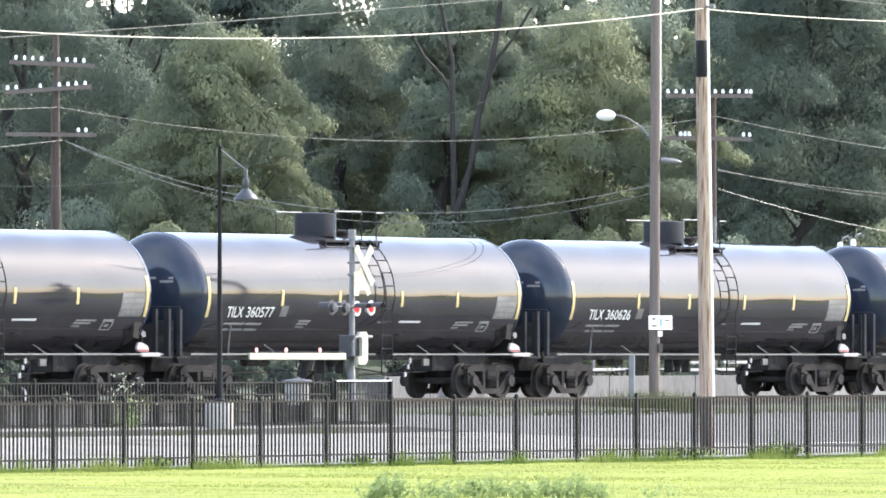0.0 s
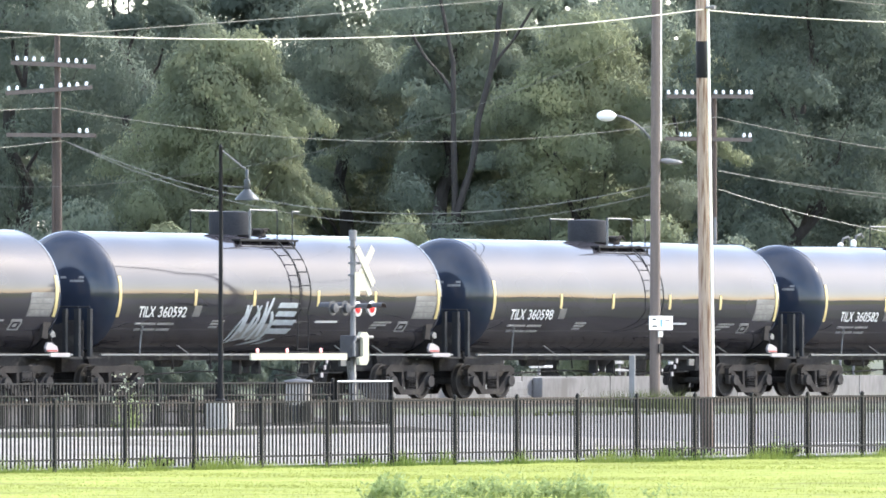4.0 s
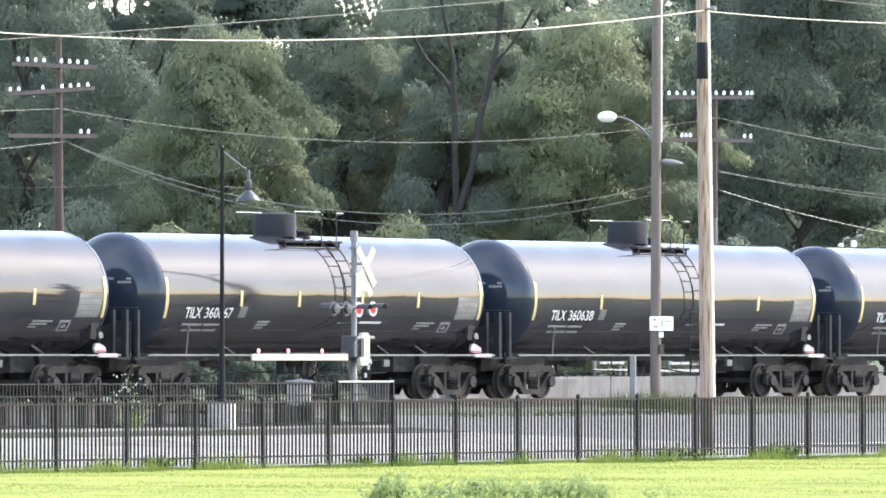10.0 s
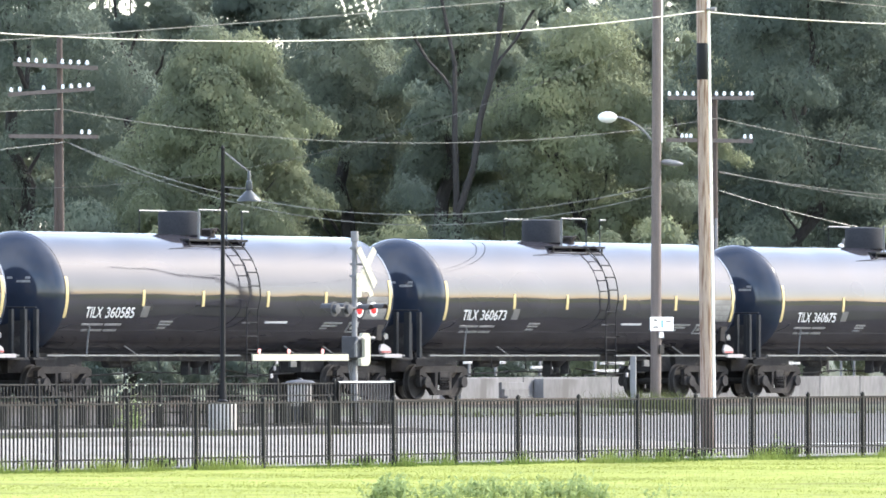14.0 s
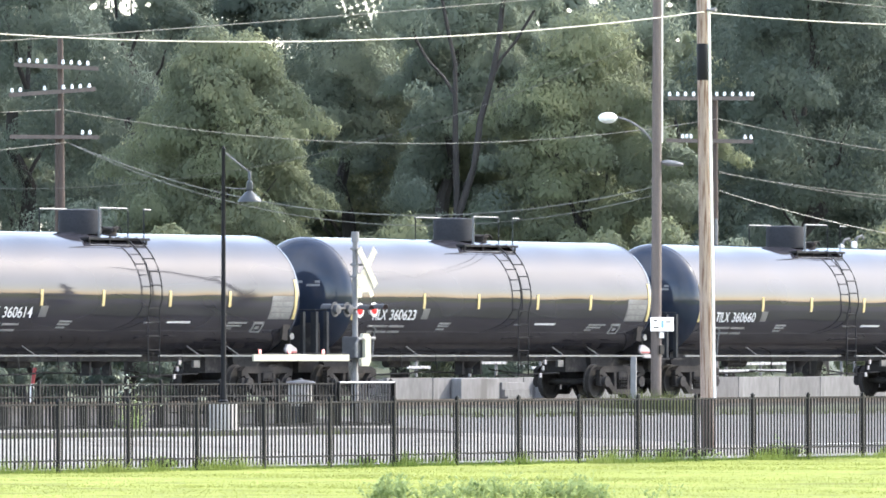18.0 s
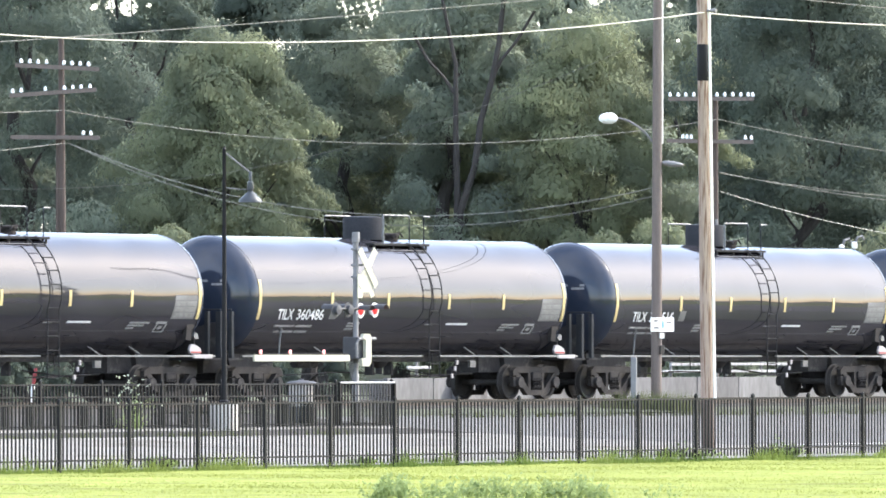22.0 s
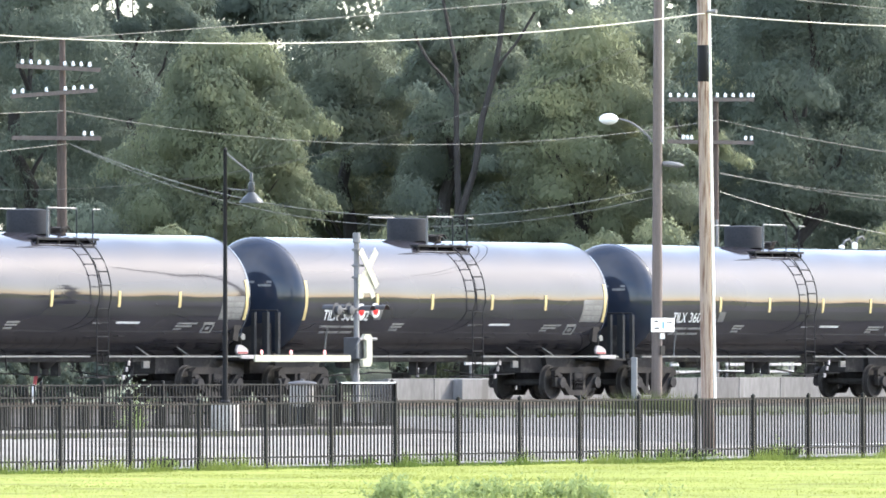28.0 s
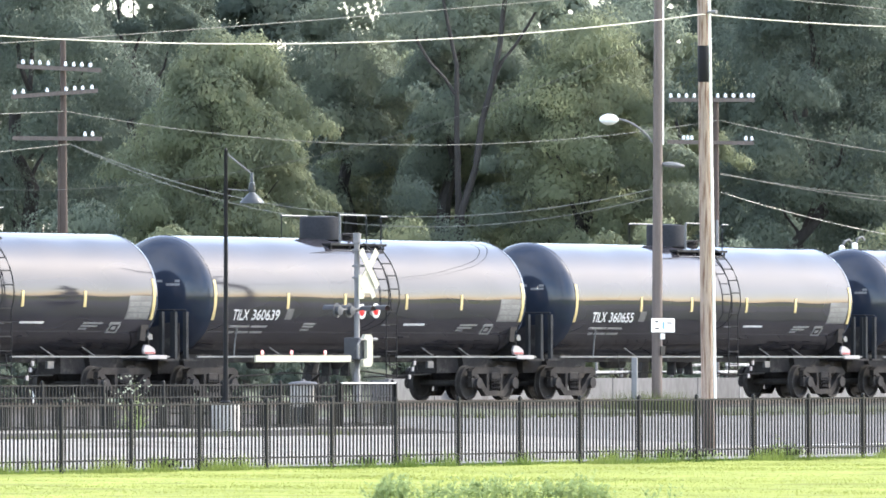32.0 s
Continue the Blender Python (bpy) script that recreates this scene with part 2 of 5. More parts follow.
def thing(name, label, category, group="", kind="", at=None, data=None):
    ob = new(name, data)
    if data is None:
        ob.empty_display_size = 0.2
    ob.matrix_basis = at or Matrix()
    return tagged(ob, label, category, group, kind)


def B():
    return bmesh.new()


def raw_mesh(name, verts, faces_n, material):
    """A mesh of loose polygons with faces_n corners each, from an array of corners."""
    me = bpy.data.meshes.new(name)
    n = len(verts)
    me.vertices.add(n)
    me.vertices.foreach_set("co", np.asarray(verts, dtype=np.float32).ravel())
    me.loops.add(n)
    me.loops.foreach_set("vertex_index", np.arange(n, dtype=np.int32))
    f = n // faces_n
    me.polygons.add(f)
    me.polygons.foreach_set("loop_start", np.arange(f, dtype=np.int32) * faces_n)
    me.update()
    me.validate()
    me.materials.append(material)
    return me


# ---- ground ----
def strip(name, prof, x0, x1, nx, material, label, category, rough=0.0, seed=0):
    """A sheet along X whose height follows (y, z) pairs."""
    bm = B()
    rows = []
    for y, z in prof:
        rows.append([bm.verts.new((x0 + (x1 - x0) * i / nx, y, z + rough * noise.noise(Vector((i * 0.9 + seed, y * 0.7, seed))))) for i in range(nx + 1)])
    for a, b in zip(rows, rows[1:]):
        for i in range(nx):
            bm.faces.new((a[i], a[i + 1], b[i + 1], b[i]))
    return thing(name, label, category, kind="structure", data=mesh_of(name, bm, material, True))


strip("ground", [(-3000, -1.4), (-400, -1.3), (-135, -1.3), (-60, -1.25), (-27, -1.2), (-13, -0.9), (-4, -0.6), (6, -0.6), (12, -0.4), (60, 1.0), (400, 3.0), (3000, 3.0)],
      -3000, 3000, 60, EARTH, "rough grassy earth reaching to the horizon", "ground")
strip("lawn", [(-170, -1.12), (-120, -1.14), (-80, -1.16), (-60, -1.15), (-50, -1.13), (-42, -1.15), (-35, -1.17), (-30, -1.185), (-27.9, -1.18), (-27.2, -1.16)],
      -260, 160, 200, LAWN, "bright sunlit mown lawn in front of the fence", "lawn", 0.03, 3)
strip("road", [(-27.25, -1.125), (-24.8, -0.995), (-22, -0.93), (-17, -0.77), (-14, -0.66), (-12.3, -0.52), (-9.5, -0.31)], -7.0, 200, 40, ASPHALT, "worn grey asphalt road beside the railway", "road")
strip("verge", [(-9.6, -0.30), (-8.6, -0.22), (-6.5, -0.18), (-4.6, -0.28)], -7.0, 200, 120, EARTH, "rough green verge between road and track", "verge", 0.06, 9)
strip("platform", [(-14.75, -0.715), (-14.55, -0.668), (-14.0, -0.645), (-12.3, -0.53), (-9.5, -0.32), (-6.5, -0.30), (-4.6, -0.28)], -200, -7.0, 60, BALLAST, "dark strip of ground beside the track", "path", 0.02, 4)
strip("ballast", [(-4.7, -0.45), (-3.0, -0.32), (-2.0, -0.16), (2.0, -0.16), (3.2, -0.35), (7.6, -0.40)], -200, 260, 200, BALLAST, "dark dusty ballast bed under the track", "ballast", 0.05, 5)
strip("apron", [(-27.25, -1.125), (-24.8, -0.995), (-22, -0.93), (-17, -0.77), (-14, -0.66), (-12.3, -0.525)], -200, -7.0, 30, APRON, "pale sunlit concrete apron behind the fence", "pavement")
edge = B()
box(edge, -7.0, -22.6, -0.935, 200, -22.48, -0.925)
thing("road_marking", "faded white edge line on the asphalt", "marking", kind="structure", data=mesh_of("road_marking", edge, LINE))

track = thing("railway_track", "rusty steel rails on dark wooden sleepers", "track", kind="structure")
for y in (-0.755, 0.755):
    b = B()
    prism(b, [(-150, -0.02), (-150, 0.0), (220, 0.0), (220, -0.02)], y - 0.036, y + 0.036)
    prism(b, [(-150, -0.13), (-150, -0.02), (220, -0.02), (220, -0.13)], y - 0.010, y + 0.010)
    prism(b, [(-150, -0.15), (-150, -0.13), (220, -0.13), (220, -0.15)], y - 0.07, y + 0.07)
    part("rail", b, RAILM, track)
sl = B()
box(sl, -0.11, -1.3, -0.30, 0.11, 1.3, -0.15, 0.01)
sl = mesh_of("sleeper", sl, TIE)
for i in range(110):
    part("sleeper", sl, TIE, track, at=pose(-14 + i * 0.53, 0, 0))

# low concrete wall on the far side of the track
wall = thing("concrete_wall", "low stained concrete retaining wall behind the track", "wall", kind="structure")
wb = B()
box(wb, 23.7, 8.12, -0.6, 75, 8.6, 0.50)
part("core", wb, CONC_WALL, wall)
pn = B()
box(pn, 0, 7.98, -0.6, 2.36, 8.12, 0.54, 0.012)
pn = mesh_of("panel", pn, CONC_WALL)
for i in range(21):
    part("panel", pn, CONC_WALL, wall, at=pose(23.7 + i * 2.4, 0, 0))
stp = thing("concrete_steps", "short flight of concrete steps in the retaining wall", "steps", at=pose(29.6, 7.5, -0.6))
for k in range(5):
    b = B()
    box(b, 0.0, 0.10 * k, 0.0 + 0.20 * k, 1.3, 0.48, 0.20 + 0.20 * k, 0.01)
    part("step", b, CONC_WALL, stp)
cab = thing("concrete_block", "pale square concrete block before the wall", "block", "concrete blocks", at=pose(27.0, 7.62, -0.6))
b = B()
box(b, 0, 0, 0, 2.0, 0.34, 1.12, 0.02)
part("block", b, CONC_WALL, cab)
copy_thing(cab, pose(31.4, 7.62, -0.62))

rails_far = thing("barrier_rails", "pale two-bar barrier on the concrete wall", "barrier", at=pose(0, 8.3, 0.62))
for x0, x1, z in ((25.2, 26.4, 0.18), (28.2, 30.4, 0.30), (31.8, 33.0, 0.16), (35.6, 36.9, 0.28), (39.5, 41.6, 0.26), (42.6, 47.0, 0.27), (35.2, 37.2, 0.06), (39.0, 41.8, 0.05), (42.2, 46.6, 0.06)):
    b = B()
    box(b, x0, -0.03, z, x1, 0.03, z + 0.075, 0.01)
    part("bar", b, PALE, rails_far)
for x in (25.8, 28.6, 30.0, 32.4, 35.4, 36.8, 39.6, 41.5, 42.8, 44.8, 46.5):
    b = B()
    box(b, x - 0.04, 0.03, -0.05, x + 0.04, 0.09, 0.42, 0.008)
    part("upright", b, GALV, rails_far)

# ---- fences ----
def fence(name, label, y, z, height, first, count, spacing, group, midrail=False, zslope=0.0):
    f = thing(name, label, "fence", group)
    post, cap = B(), B()
    box(post, -0.034, -0.034, -0.25, 0.034, 0.034, height + 0.05, 0.004)
    box(cap, -0.037, -0.037, height + 0.05, 0.037, 0.037, height + 0.065, 0.004)
    lathe(cap, [(0.034, height + 0.065), (0.026, height + 0.085), (0.008, height + 0.10)], 8)
    post, cap = mesh_of("post", post, FENCE), mesh_of("cap", cap, FENCE)
    rails = [height - 0.02, 0.16] + ([height - 0.30] if midrail else [])
    rb = [B() for _ in rails]
    for b, h in zip(rb, rails):
        box(b, 0.03, -0.020, h - 0.018, spacing - 0.03, 0.020, h + 0.018, 0.003)
    rb = [mesh_of("rail", b, FENCE) for b in rb]
    pk = B()
    box(pk, -0.015, -0.015, 0.0, 0.015, 0.015, height)
    pk = mesh_of("picket", pk, FENCE)
    singles = 0
    rest = []
    for i in range(count):
        x, zz = first + i * spacing, z + zslope * i
        p = part("post", post, FENCE, f, at=pose(x, y, zz))
        part("cap", cap, FENCE, p)
        if i == count - 1:
            break
        for r in rb:
            part("rail", r, FENCE, f, at=pose(x, y, zz))
        for k in range(1, 18):
            px = x + spacing * k / 18
            if singles < 300:
                part("picket", pk, FENCE, f, at=pose(px, y, zz))
                singles += 1
            else:
                rest.append((px, zz))
    if rest:
        b = B()
        for px, zz in rest:
            box(b, px - 0.015, y - 0.015, zz, px + 0.015, y + 0.015, zz + height)
        tagged(part("picket", b, FENCE, f), kind="stuff")
    return f


fence("roadside_fence", "black steel picket fence along the lawn's edge", -27.7, -1.10, 1.29, -47.68, 19, 2.438, "fences", zslope=0.003)
fence("platform_fence", "black steel picket fence between road and track", -12.0, -0.62, 1.13, -26.2, 9, 2.438, "fences", midrail=True)


# ---- poles ----
def wood_pole(name, label, x, y, z0, z1, r0, r1, material, lean=(0, 0), group="poles"):
    p = thing(name, label, "pole", group, at=pose(x, y, z0))
    b = B()
    h = z1 - z0
    rng = random.Random(name)
    lathe(b, [(r0 + (r1 - r0) * k / 12 + rng.uniform(-0.002, 0.002), -0.3 + (h + 0.3) * k / 12) for k in range(13)], 20)
    for v in b.verts:
        v.co.x += lean[0] * v.co.z
        v.co.y += lean[1] * v.co.z
    part("shaft", b, material, p, smooth=True)
    return p


RX, RY = math.sin(HEAD), -math.cos(HEAD)   # to the right across the camera's view


pole_b = wood_pole("utility_pole", "pale weathered wooden utility pole behind the fence", -13.46, -25.0, -1.05, 10.2, 0.148, 0.120, WOOD_LIGHT, lean=(-0.0068, 0.0102))
b = B()
lathe(b, [(0.130, 8.46), (0.134, 8.47), (0.131, 9.28), (0.127, 9.29)], 20)
for v in b.verts:
    v.co.x += -0.0068 * v.co.z
    v.co.y += 0.0102 * v.co.z
part("dark_band", b, LAMP_BLACK, pole_b, "black plastic band wrapped round the pole", True)
# pale tube added to stand for the pole's sunlit right edge
b = B()
tube(b, [(0.090 - 0.0080 * z, -0.140 + 0.0122 * z, z) for z in (1.22, 3.0, 6.0, 10.5)], 0.046, 8)
part("edge_strip", b, EDGE_PALE, pole_b, "pale strip added for the pole's sunlit edge")
b = B()
lathe(b, [(0.152, -0.3), (0.150, 0.4), (0.149, 1.22), (0.146, 1.24)], 20)
for v in b.verts:
    v.co.x += -0.0068 * v.co.z
    v.co.y += 0.0102 * v.co.z
part("butt", b, WOOD_DARK, pole_b, "dark brown treated foot of the pole", True)
b = B()
rod(b, (-0.07, 0.10, 10.05), (-0.05, -0.16, 10.05), 0.03)
rod(b, (-0.04, -0.25, 10.05), (-0.04, -0.12, 10.05), 0.05)
part("clamp", b, GALV, pole_b)

pole_a = wood_pole("street_light_pole", "grey wooden pole that carries a street lamp", 12.06, -8.0, -0.3, 11.8, 0.142, 0.112, WOOD_GREY, lean=(0.002, -0.003))
# same pale tube for the bright right edge higher up
b = B()
tube(b, [(0.080 + 0.0005 * z, -0.124 - 0.0010 * z, z) for z in (7.0, 9.5, 11.9)], 0.030, 8)
part("edge_strip", b, EDGE_PALE, pole_a)
# lamp arm turned to point left in the camera's view
arm = B()
ax, ay = -RX, -RY
pts = []
for k in range(9):
    u = k / 8
    pts.append((ax * (0.1 + 0.98 * u), ay * (0.1 + 0.98 * u), 7.05 + 0.62 * math.sin(u * math.pi / 2) ** 0.8))
tube(arm, pts, 0.028, 8)
part("bracket_arm", arm, GALV, pole_a, smooth=True)
hd = B()
lathe(hd, [(0.03, -0.02), (0.10, 0.02), (0.17, 0.12), (0.185, 0.25), (0.16, 0.36), (0.09, 0.45), (0.03, 0.48)], 20, "X")
for v in hd.verts:
    v.co.z *= 0.80
    v.co = Vector((ax * v.co.x - ay * v.co.y, ay * v.co.x + ax * v.co.y, v.co.z)) + Vector((ax * 1.02, ay * 1.02, 7.66))
part("lamp_head", hd, WHITE, pole_a, "pale rounded lamp head", True)
hd = B()
lathe(hd, [(0.02, -0.02), (0.09, 0.05), (0.13, 0.18), (0.12, 0.38), (0.06, 0.55), (0.02, 0.58)], 16, "X")
for v in hd.verts:
    v.co.z *= 0.62
    v.co = Vector((-ax * v.co.x - ay * v.co.y, -ay * v.co.x + ax * v.co.y, v.co.z - 0.10 * v.co.x)) + Vector((-ax * 0.14, -ay * 0.14, 6.50))
part("second_lamp_head", hd, GALV, pole_a, "silvery grey lamp head", True)
sg = B()
box(sg, -0.46, -0.24, 2.10, 0.44, -0.215, 2.46, 0.006)
sgo = part("notice", sg, WHITE, pole_a, "small white notice fixed to the pole", at=pose(-0.06, -0.03, 0, 0, 0, -10))
for i, (x0, x1, z0, z1) in enumerate([(-0.36, -0.20, 2.35, 2.40), (-0.05, 0.04, 2.18, 2.38), (0.12, 0.34, 2.32, 2.36), (-0.36, -0.16, 2.17, 2.22)]):
    b = B()
    box(b, x0, -0.245, z0, x1, -0.240, z1)
    part("writing_bar", b, LAMP_SHADE if i != 1 else mat("blue_sign_paint", (0.10, 0.25, 0.5), 0.5), sgo)

b = B()
box(b, -0.12, -0.19, 1.92, 0.10, -0.165, 2.07, 0.005)
part("tag", b, ALU, pole_a, "small pale tag under the notice")
b = B()
box(b, -0.10, -0.185, 1.50, 0.12, -0.16, 1.74, 0.005)
part("dark_patch", b, LAMP_BLACK, pole_a, "small dark patch on the pole, built as a box")

white_post = thing("marker_post", "pale grey concrete marker post in the verge", "post", at=pose(10.94, -8.0, -0.3))
b = B()
box(b, -0.075, -0.075, -0.1, 0.075, 0.075, 1.44, 0.02)
part("post", b, CONC_WALL, white_post, at=pose(0, 0, 0, 0, 2, 25))

# arched lamp post on its concrete pedestal
lamp = thing("platform_lamp", "tall black lamp post with a bell shade on a concrete pedestal", "street lamp", at=pose(-14.9, -12.7, -0.74))
b = B()
lathe(b, [(0.34, 0.0), (0.34, 0.76), (0.32, 0.80), (0.0, 0.80)], 28)
part("pedestal", b, CONC, lamp, "round pale concrete pedestal", True)
b = B()
lathe(b, [(0.13, 0.80), (0.13, 0.84), (0.075, 0.88), (0.063, 1.3), (0.051, 4.0), (0.042, 6.70), (0.050, 6.72), (0.0, 6.80)], 16)
part("post", b, LAMP_BLACK, lamp, smooth=True)
# paler steel here stands in for sunlight on the arm
b = B()
tube(b, [(RX * u, RY * u, 6.66 - 0.80 * u) for u in (0.02, 0.15, 0.3, 0.45, 0.58)], 0.022)
tube(b, [(RX * u, RY * u, z) for u, z in ((0.02, 5.82), (0.3, 5.79), (0.62, 5.78))], 0.016)
part("arm", b, GALV, lamp)
b = B()
lathe(b, [(0.02, 6.20), (0.035, 6.18), (0.035, 5.98), (0.07, 5.95), (0.085, 5.80), (0.06, 5.74), (0.10, 5.70), (0.20, 5.60), (0.275, 5.52), (0.28, 5.48), (0.0, 5.50)], 24, centre=(RX * 0.61, RY * 0.61, 0))
part("shade", b, LAMP_SHADE, lamp, "grey enamel bell shade", True)

# ---- crossing signal ----
CAST_GREY = mat("dull_grey_castings", (0.075, 0.075, 0.080), 0.6, 0.1, 0.25, dirt=(0.12, 0.115, 0.11), spec=0.3)
sig = thing("crossing_signal", "railway crossing signal mast with crossbuck, red lamps and lowered gate", "crossing signal", at=pose(0.85, -6.0, -0.5))
b = B()
lathe(b, [(0.20, -0.1), (0.20, 0.12), (0.13, 0.16), (0.085, 0.35), (0.085, 1.2), (0.070, 1.22), (0.070, 4.62), (0.0, 4.63)], 16)
part("mast", b, GALV, sig, smooth=True)
b = B()
lathe(b, [(0.080, 4.52), (0.10, 4.53), (0.10, 4.76), (0.095, 4.78), (0.0, 4.78)], 16)
part("mast_cap", b, GALV, sig, smooth=True)


def plate(bm, w, h, cx, cz, y0, y1, turn=0.0):
    c, s = math.cos(turn), math.sin(turn)
    prism(bm, [(cx + c * u - s * v, cz + s * u + c * v) for u, v in ((-w / 2, -h / 2), (-w / 2, h / 2), (w / 2, h / 2), (w / 2, -h / 2))], y0, y1)


xb = new("crossbuck")
xb.parent = sig
xb.matrix_basis = pose(-0.22, -0.1, 0.10)
for i, a in enumerate((50, -50)):
    b = B()
    plate(b, 1.20, 0.21, 0.52, 3.78, -0.06 - 0.02 * i, -0.045 - 0.02 * i, radians(a))
    part("blade", b, CREAM, xb, "white crossbuck blade")
b = B()
prism(b, [(0.08, 3.02), (0.08, 3.62), (0.78, 3.62), (0.78, 3.25), (0.86, 3.08), (0.70, 3.02), (0.60, 3.16), (0.34, 3.16), (0.30, 3.02)], -0.05, -0.035)
part("lower_sign", b, CREAM, xb, "white plate under the crossbuck")
for z in (4.35, 3.95, 3.65):
    b = B()
    box(b, -0.09, -0.10, z - 0.03, 0.20, 0.09, z + 0.03, 0.008)
    part("bracket", b, GALV, sig)
# lamp crossarm and four heads
b = B()
rod(b, (-0.98, -0.05, 2.84), (0.80, -0.05, 2.84), 0.035)
part("lamp_crossarm", b, DARKBACK, sig)


def flasher(x, z, face, lens, disc):
    h = new("lamp_head")
    h.parent = sig
    h.matrix_basis = pose(x, -0.05, z, 0, 0, 0 if face < 0 else 180)
    b = B()
    lathe(b, [(0.185, 0.0), (0.19, -0.012), (0.12, -0.02), (0.12, 0.10), (0.0, 0.12)], 24, "Y")
    part("background_disc", b, disc, h, smooth=True)
    b = B()
    lathe(b, [(0.0, -0.055), (0.06, -0.05), (0.108, -0.03), (0.110, -0.015)], 20, "Y")
    part("lens", b, lens, h, smooth=True)
    b = B()
    outer = []
    for k in range(13):
        a = math.pi * (0.05 + 0.9 * k / 12)
        outer.append((0.135 * math.cos(a), 0.135 * math.sin(a)))
    vs = []
    for (u, v) in outer:
        vs.append([bm_v for bm_v in (b.verts.new((u, -0.02, v)), b.verts.new((u, -0.36, v)), b.verts.new((u * 1.06, -0.36, v * 1.06)), b.verts.new((u * 1.06, -0.02, v * 1.06)))])
    for p, q in zip(vs, vs[1:]):
        for k in range(4):
            b.faces.new((p[k], p[(k + 1) % 4], q[(k + 1) % 4], q[k]))
    b.faces.new(vs[0])
    b.faces.new(vs[-1][::-1])
    part("visor", b, DARKBACK, h, smooth=True)
    return h


flasher(0.13, 2.80, -1, LENS_LIT, ALU)
flasher(0.78, 2.82, -1, LENS_LIT, ALU)
flasher(-0.98, 2.82, 1, LENS_OFF, CAST_GREY)
flasher(-0.42, 2.82, 1, LENS_OFF, CAST_GREY)
# gate mechanism, counterweight arms and the lowered gate
b = B()
box(b, -0.30, -0.26, 1.58, 0.22, 0.20, 2.14, 0.03)
part("gate_mechanism", b, CAST_GREY, sig, "grey cast gate mechanism housing")
b = B()
tube(b, [(-0.50, -0.36, 1.62), (-0.50, -0.36, 1.95), (-0.42, -0.36, 2.08), (-0.2, -0.36, 2.10), (0.35, -0.36, 2.10)], 0.04, 8)
part("arm_support", b, GALV, sig, smooth=True)
b = B()
prism(b, [(-0.28, 2.12), (-0.22, 2.22), (0.04, 2.22), (0.12, 2.14), (0.12, 1.50), (0.02, 1.40), (-0.30, 1.40), (-0.32, 1.58), (-0.14, 1.62), (-0.14, 2.06)], -0.40, -0.31)
part("counterweight", b, CREAM, sig, "white painted counterweight arm")
b = B()
box(b, -5.13, -0.39, 1.525, -0.85, -0.34, 1.69, 0.008)
gate = part("gate_arm", b, CREAM, sig, "white lowered gate arm with three small red lamps")
for x in (-4.82, -3.51, -2.00):
    b = B()
    lathe(b, [(0.02, 1.70), (0.035, 1.72), (0.04, 1.77), (0.03, 1.81), (0.0, 1.82)], 12, centre=(x, -0.365, 0))
    part("gate_lamp", b, mat("gate_lamp_lens", (0.8, 0.5, 0.5), 0.2, emit=(1.0, 0.25, 0.2), strength=0.6) if x < -4.5 else bpy.data.materials["gate_lamp_lens"], gate, smooth=True)
b = B()
tube(b, [(-4.85, -0.35, 1.71), (-2.5, -0.35, 1.72), (-0.9, -0.35, 1.72)], 0.010)
part("lamp_cable", b, UNDER, gate)
b = B()
for k in range(3):
    rod(b, (0.1, -0.02 + 0.05 * k, 0.2), (-0.10, 0.02 + 0.05 * k, 1.5), 0.018)
part("cable_drop", b, GALV, sig)

# bright rail section beside the signal
pf = thing("guard_rail", "pale galvanised picket guard rail beside the signal", "railing", at=pose(-9.05, -12.06, -0.62))
b = B()
box(b, 0.0, -0.03, 1.13, 2.40, 0.02, 1.16, 0.006)
part("top_rail", b, WHITE, pf)
for x in (0.0, 2.40):
    b = B()
    box(b, x - 0.03, -0.03, -0.1, x + 0.03, 0.03, 1.15, 0.004)
    part("post", b, FENCE, pf)
pk = B()
box(pk, -0.012, -0.012, 0.2, 0.012, 0.012, 1.12)
pk = mesh_of("picket", pk, CAST_GREY)
for k in range(12):
    part("picket", pk, GALV, pf, at=pose(0.75 + 0.13 * k, -0.012, 0))

bin_ = thing("litter_bin", "grey slatted metal litter bin with a domed lid", "litter bin", at=pose(-9.4, -11.2, -0.55))
b = B()
lathe(b, [(0.29, 0.0), (0.29, 0.5), (0.0, 0.5)], 20)
part("liner", b, DARKBACK, bin_, smooth=True)
b = B()
lathe(b, [(0.0, 0.5), (0.31, 0.5), (0.31, 1.02), (0.0, 1.02)], 20)
part("collar", b, CONC, bin_, "pale upper panel", True)
b = B()
lathe(b, [(0.35, 1.02), (0.36, 1.06), (0.30, 1.10), (0.06, 1.13), (0.05, 1.16), (0.0, 1.17)], 20)
part("lid", b, CAST_GREY, bin_, smooth=True)
sb = B()
box(sb, 0.30, -0.022, 0.05, 0.325, 0.022, 0.52)
sb = mesh_of("slat", sb, GALV)
for k in range(24):
    part("slat", sb, GALV, bin_, at=pose(0, 0, 0, 0, 0, k * 15))

mk = thing("delineator", "leaning red and white striped marker stake", "marker", at=pose(2.1, 5.0, -0.42))
for k, m in enumerate((WHITE, WHITE, RED)):
    b = B()
    rod(b, (0.02 + 0.11 * k, 0, 0.42 * k), (0.13 + 0.11 * k, 0, 0.42 * k + 0.42), 0.05, 10)
    part("band", b, m, mk)


# ---- tank cars ----
PITCH, HALF, R, ZC = 17.40, 7.385, 1.565, 2.70


def on_tank(x, z, out=0.004, side=-1):
    """A point on the barrel's side at height z."""
    s = max(-1.0, min(1.0, (z - ZC) / R))
    return Vector((x, side * (R * math.sqrt(1 - s * s) + out), z + out * s))


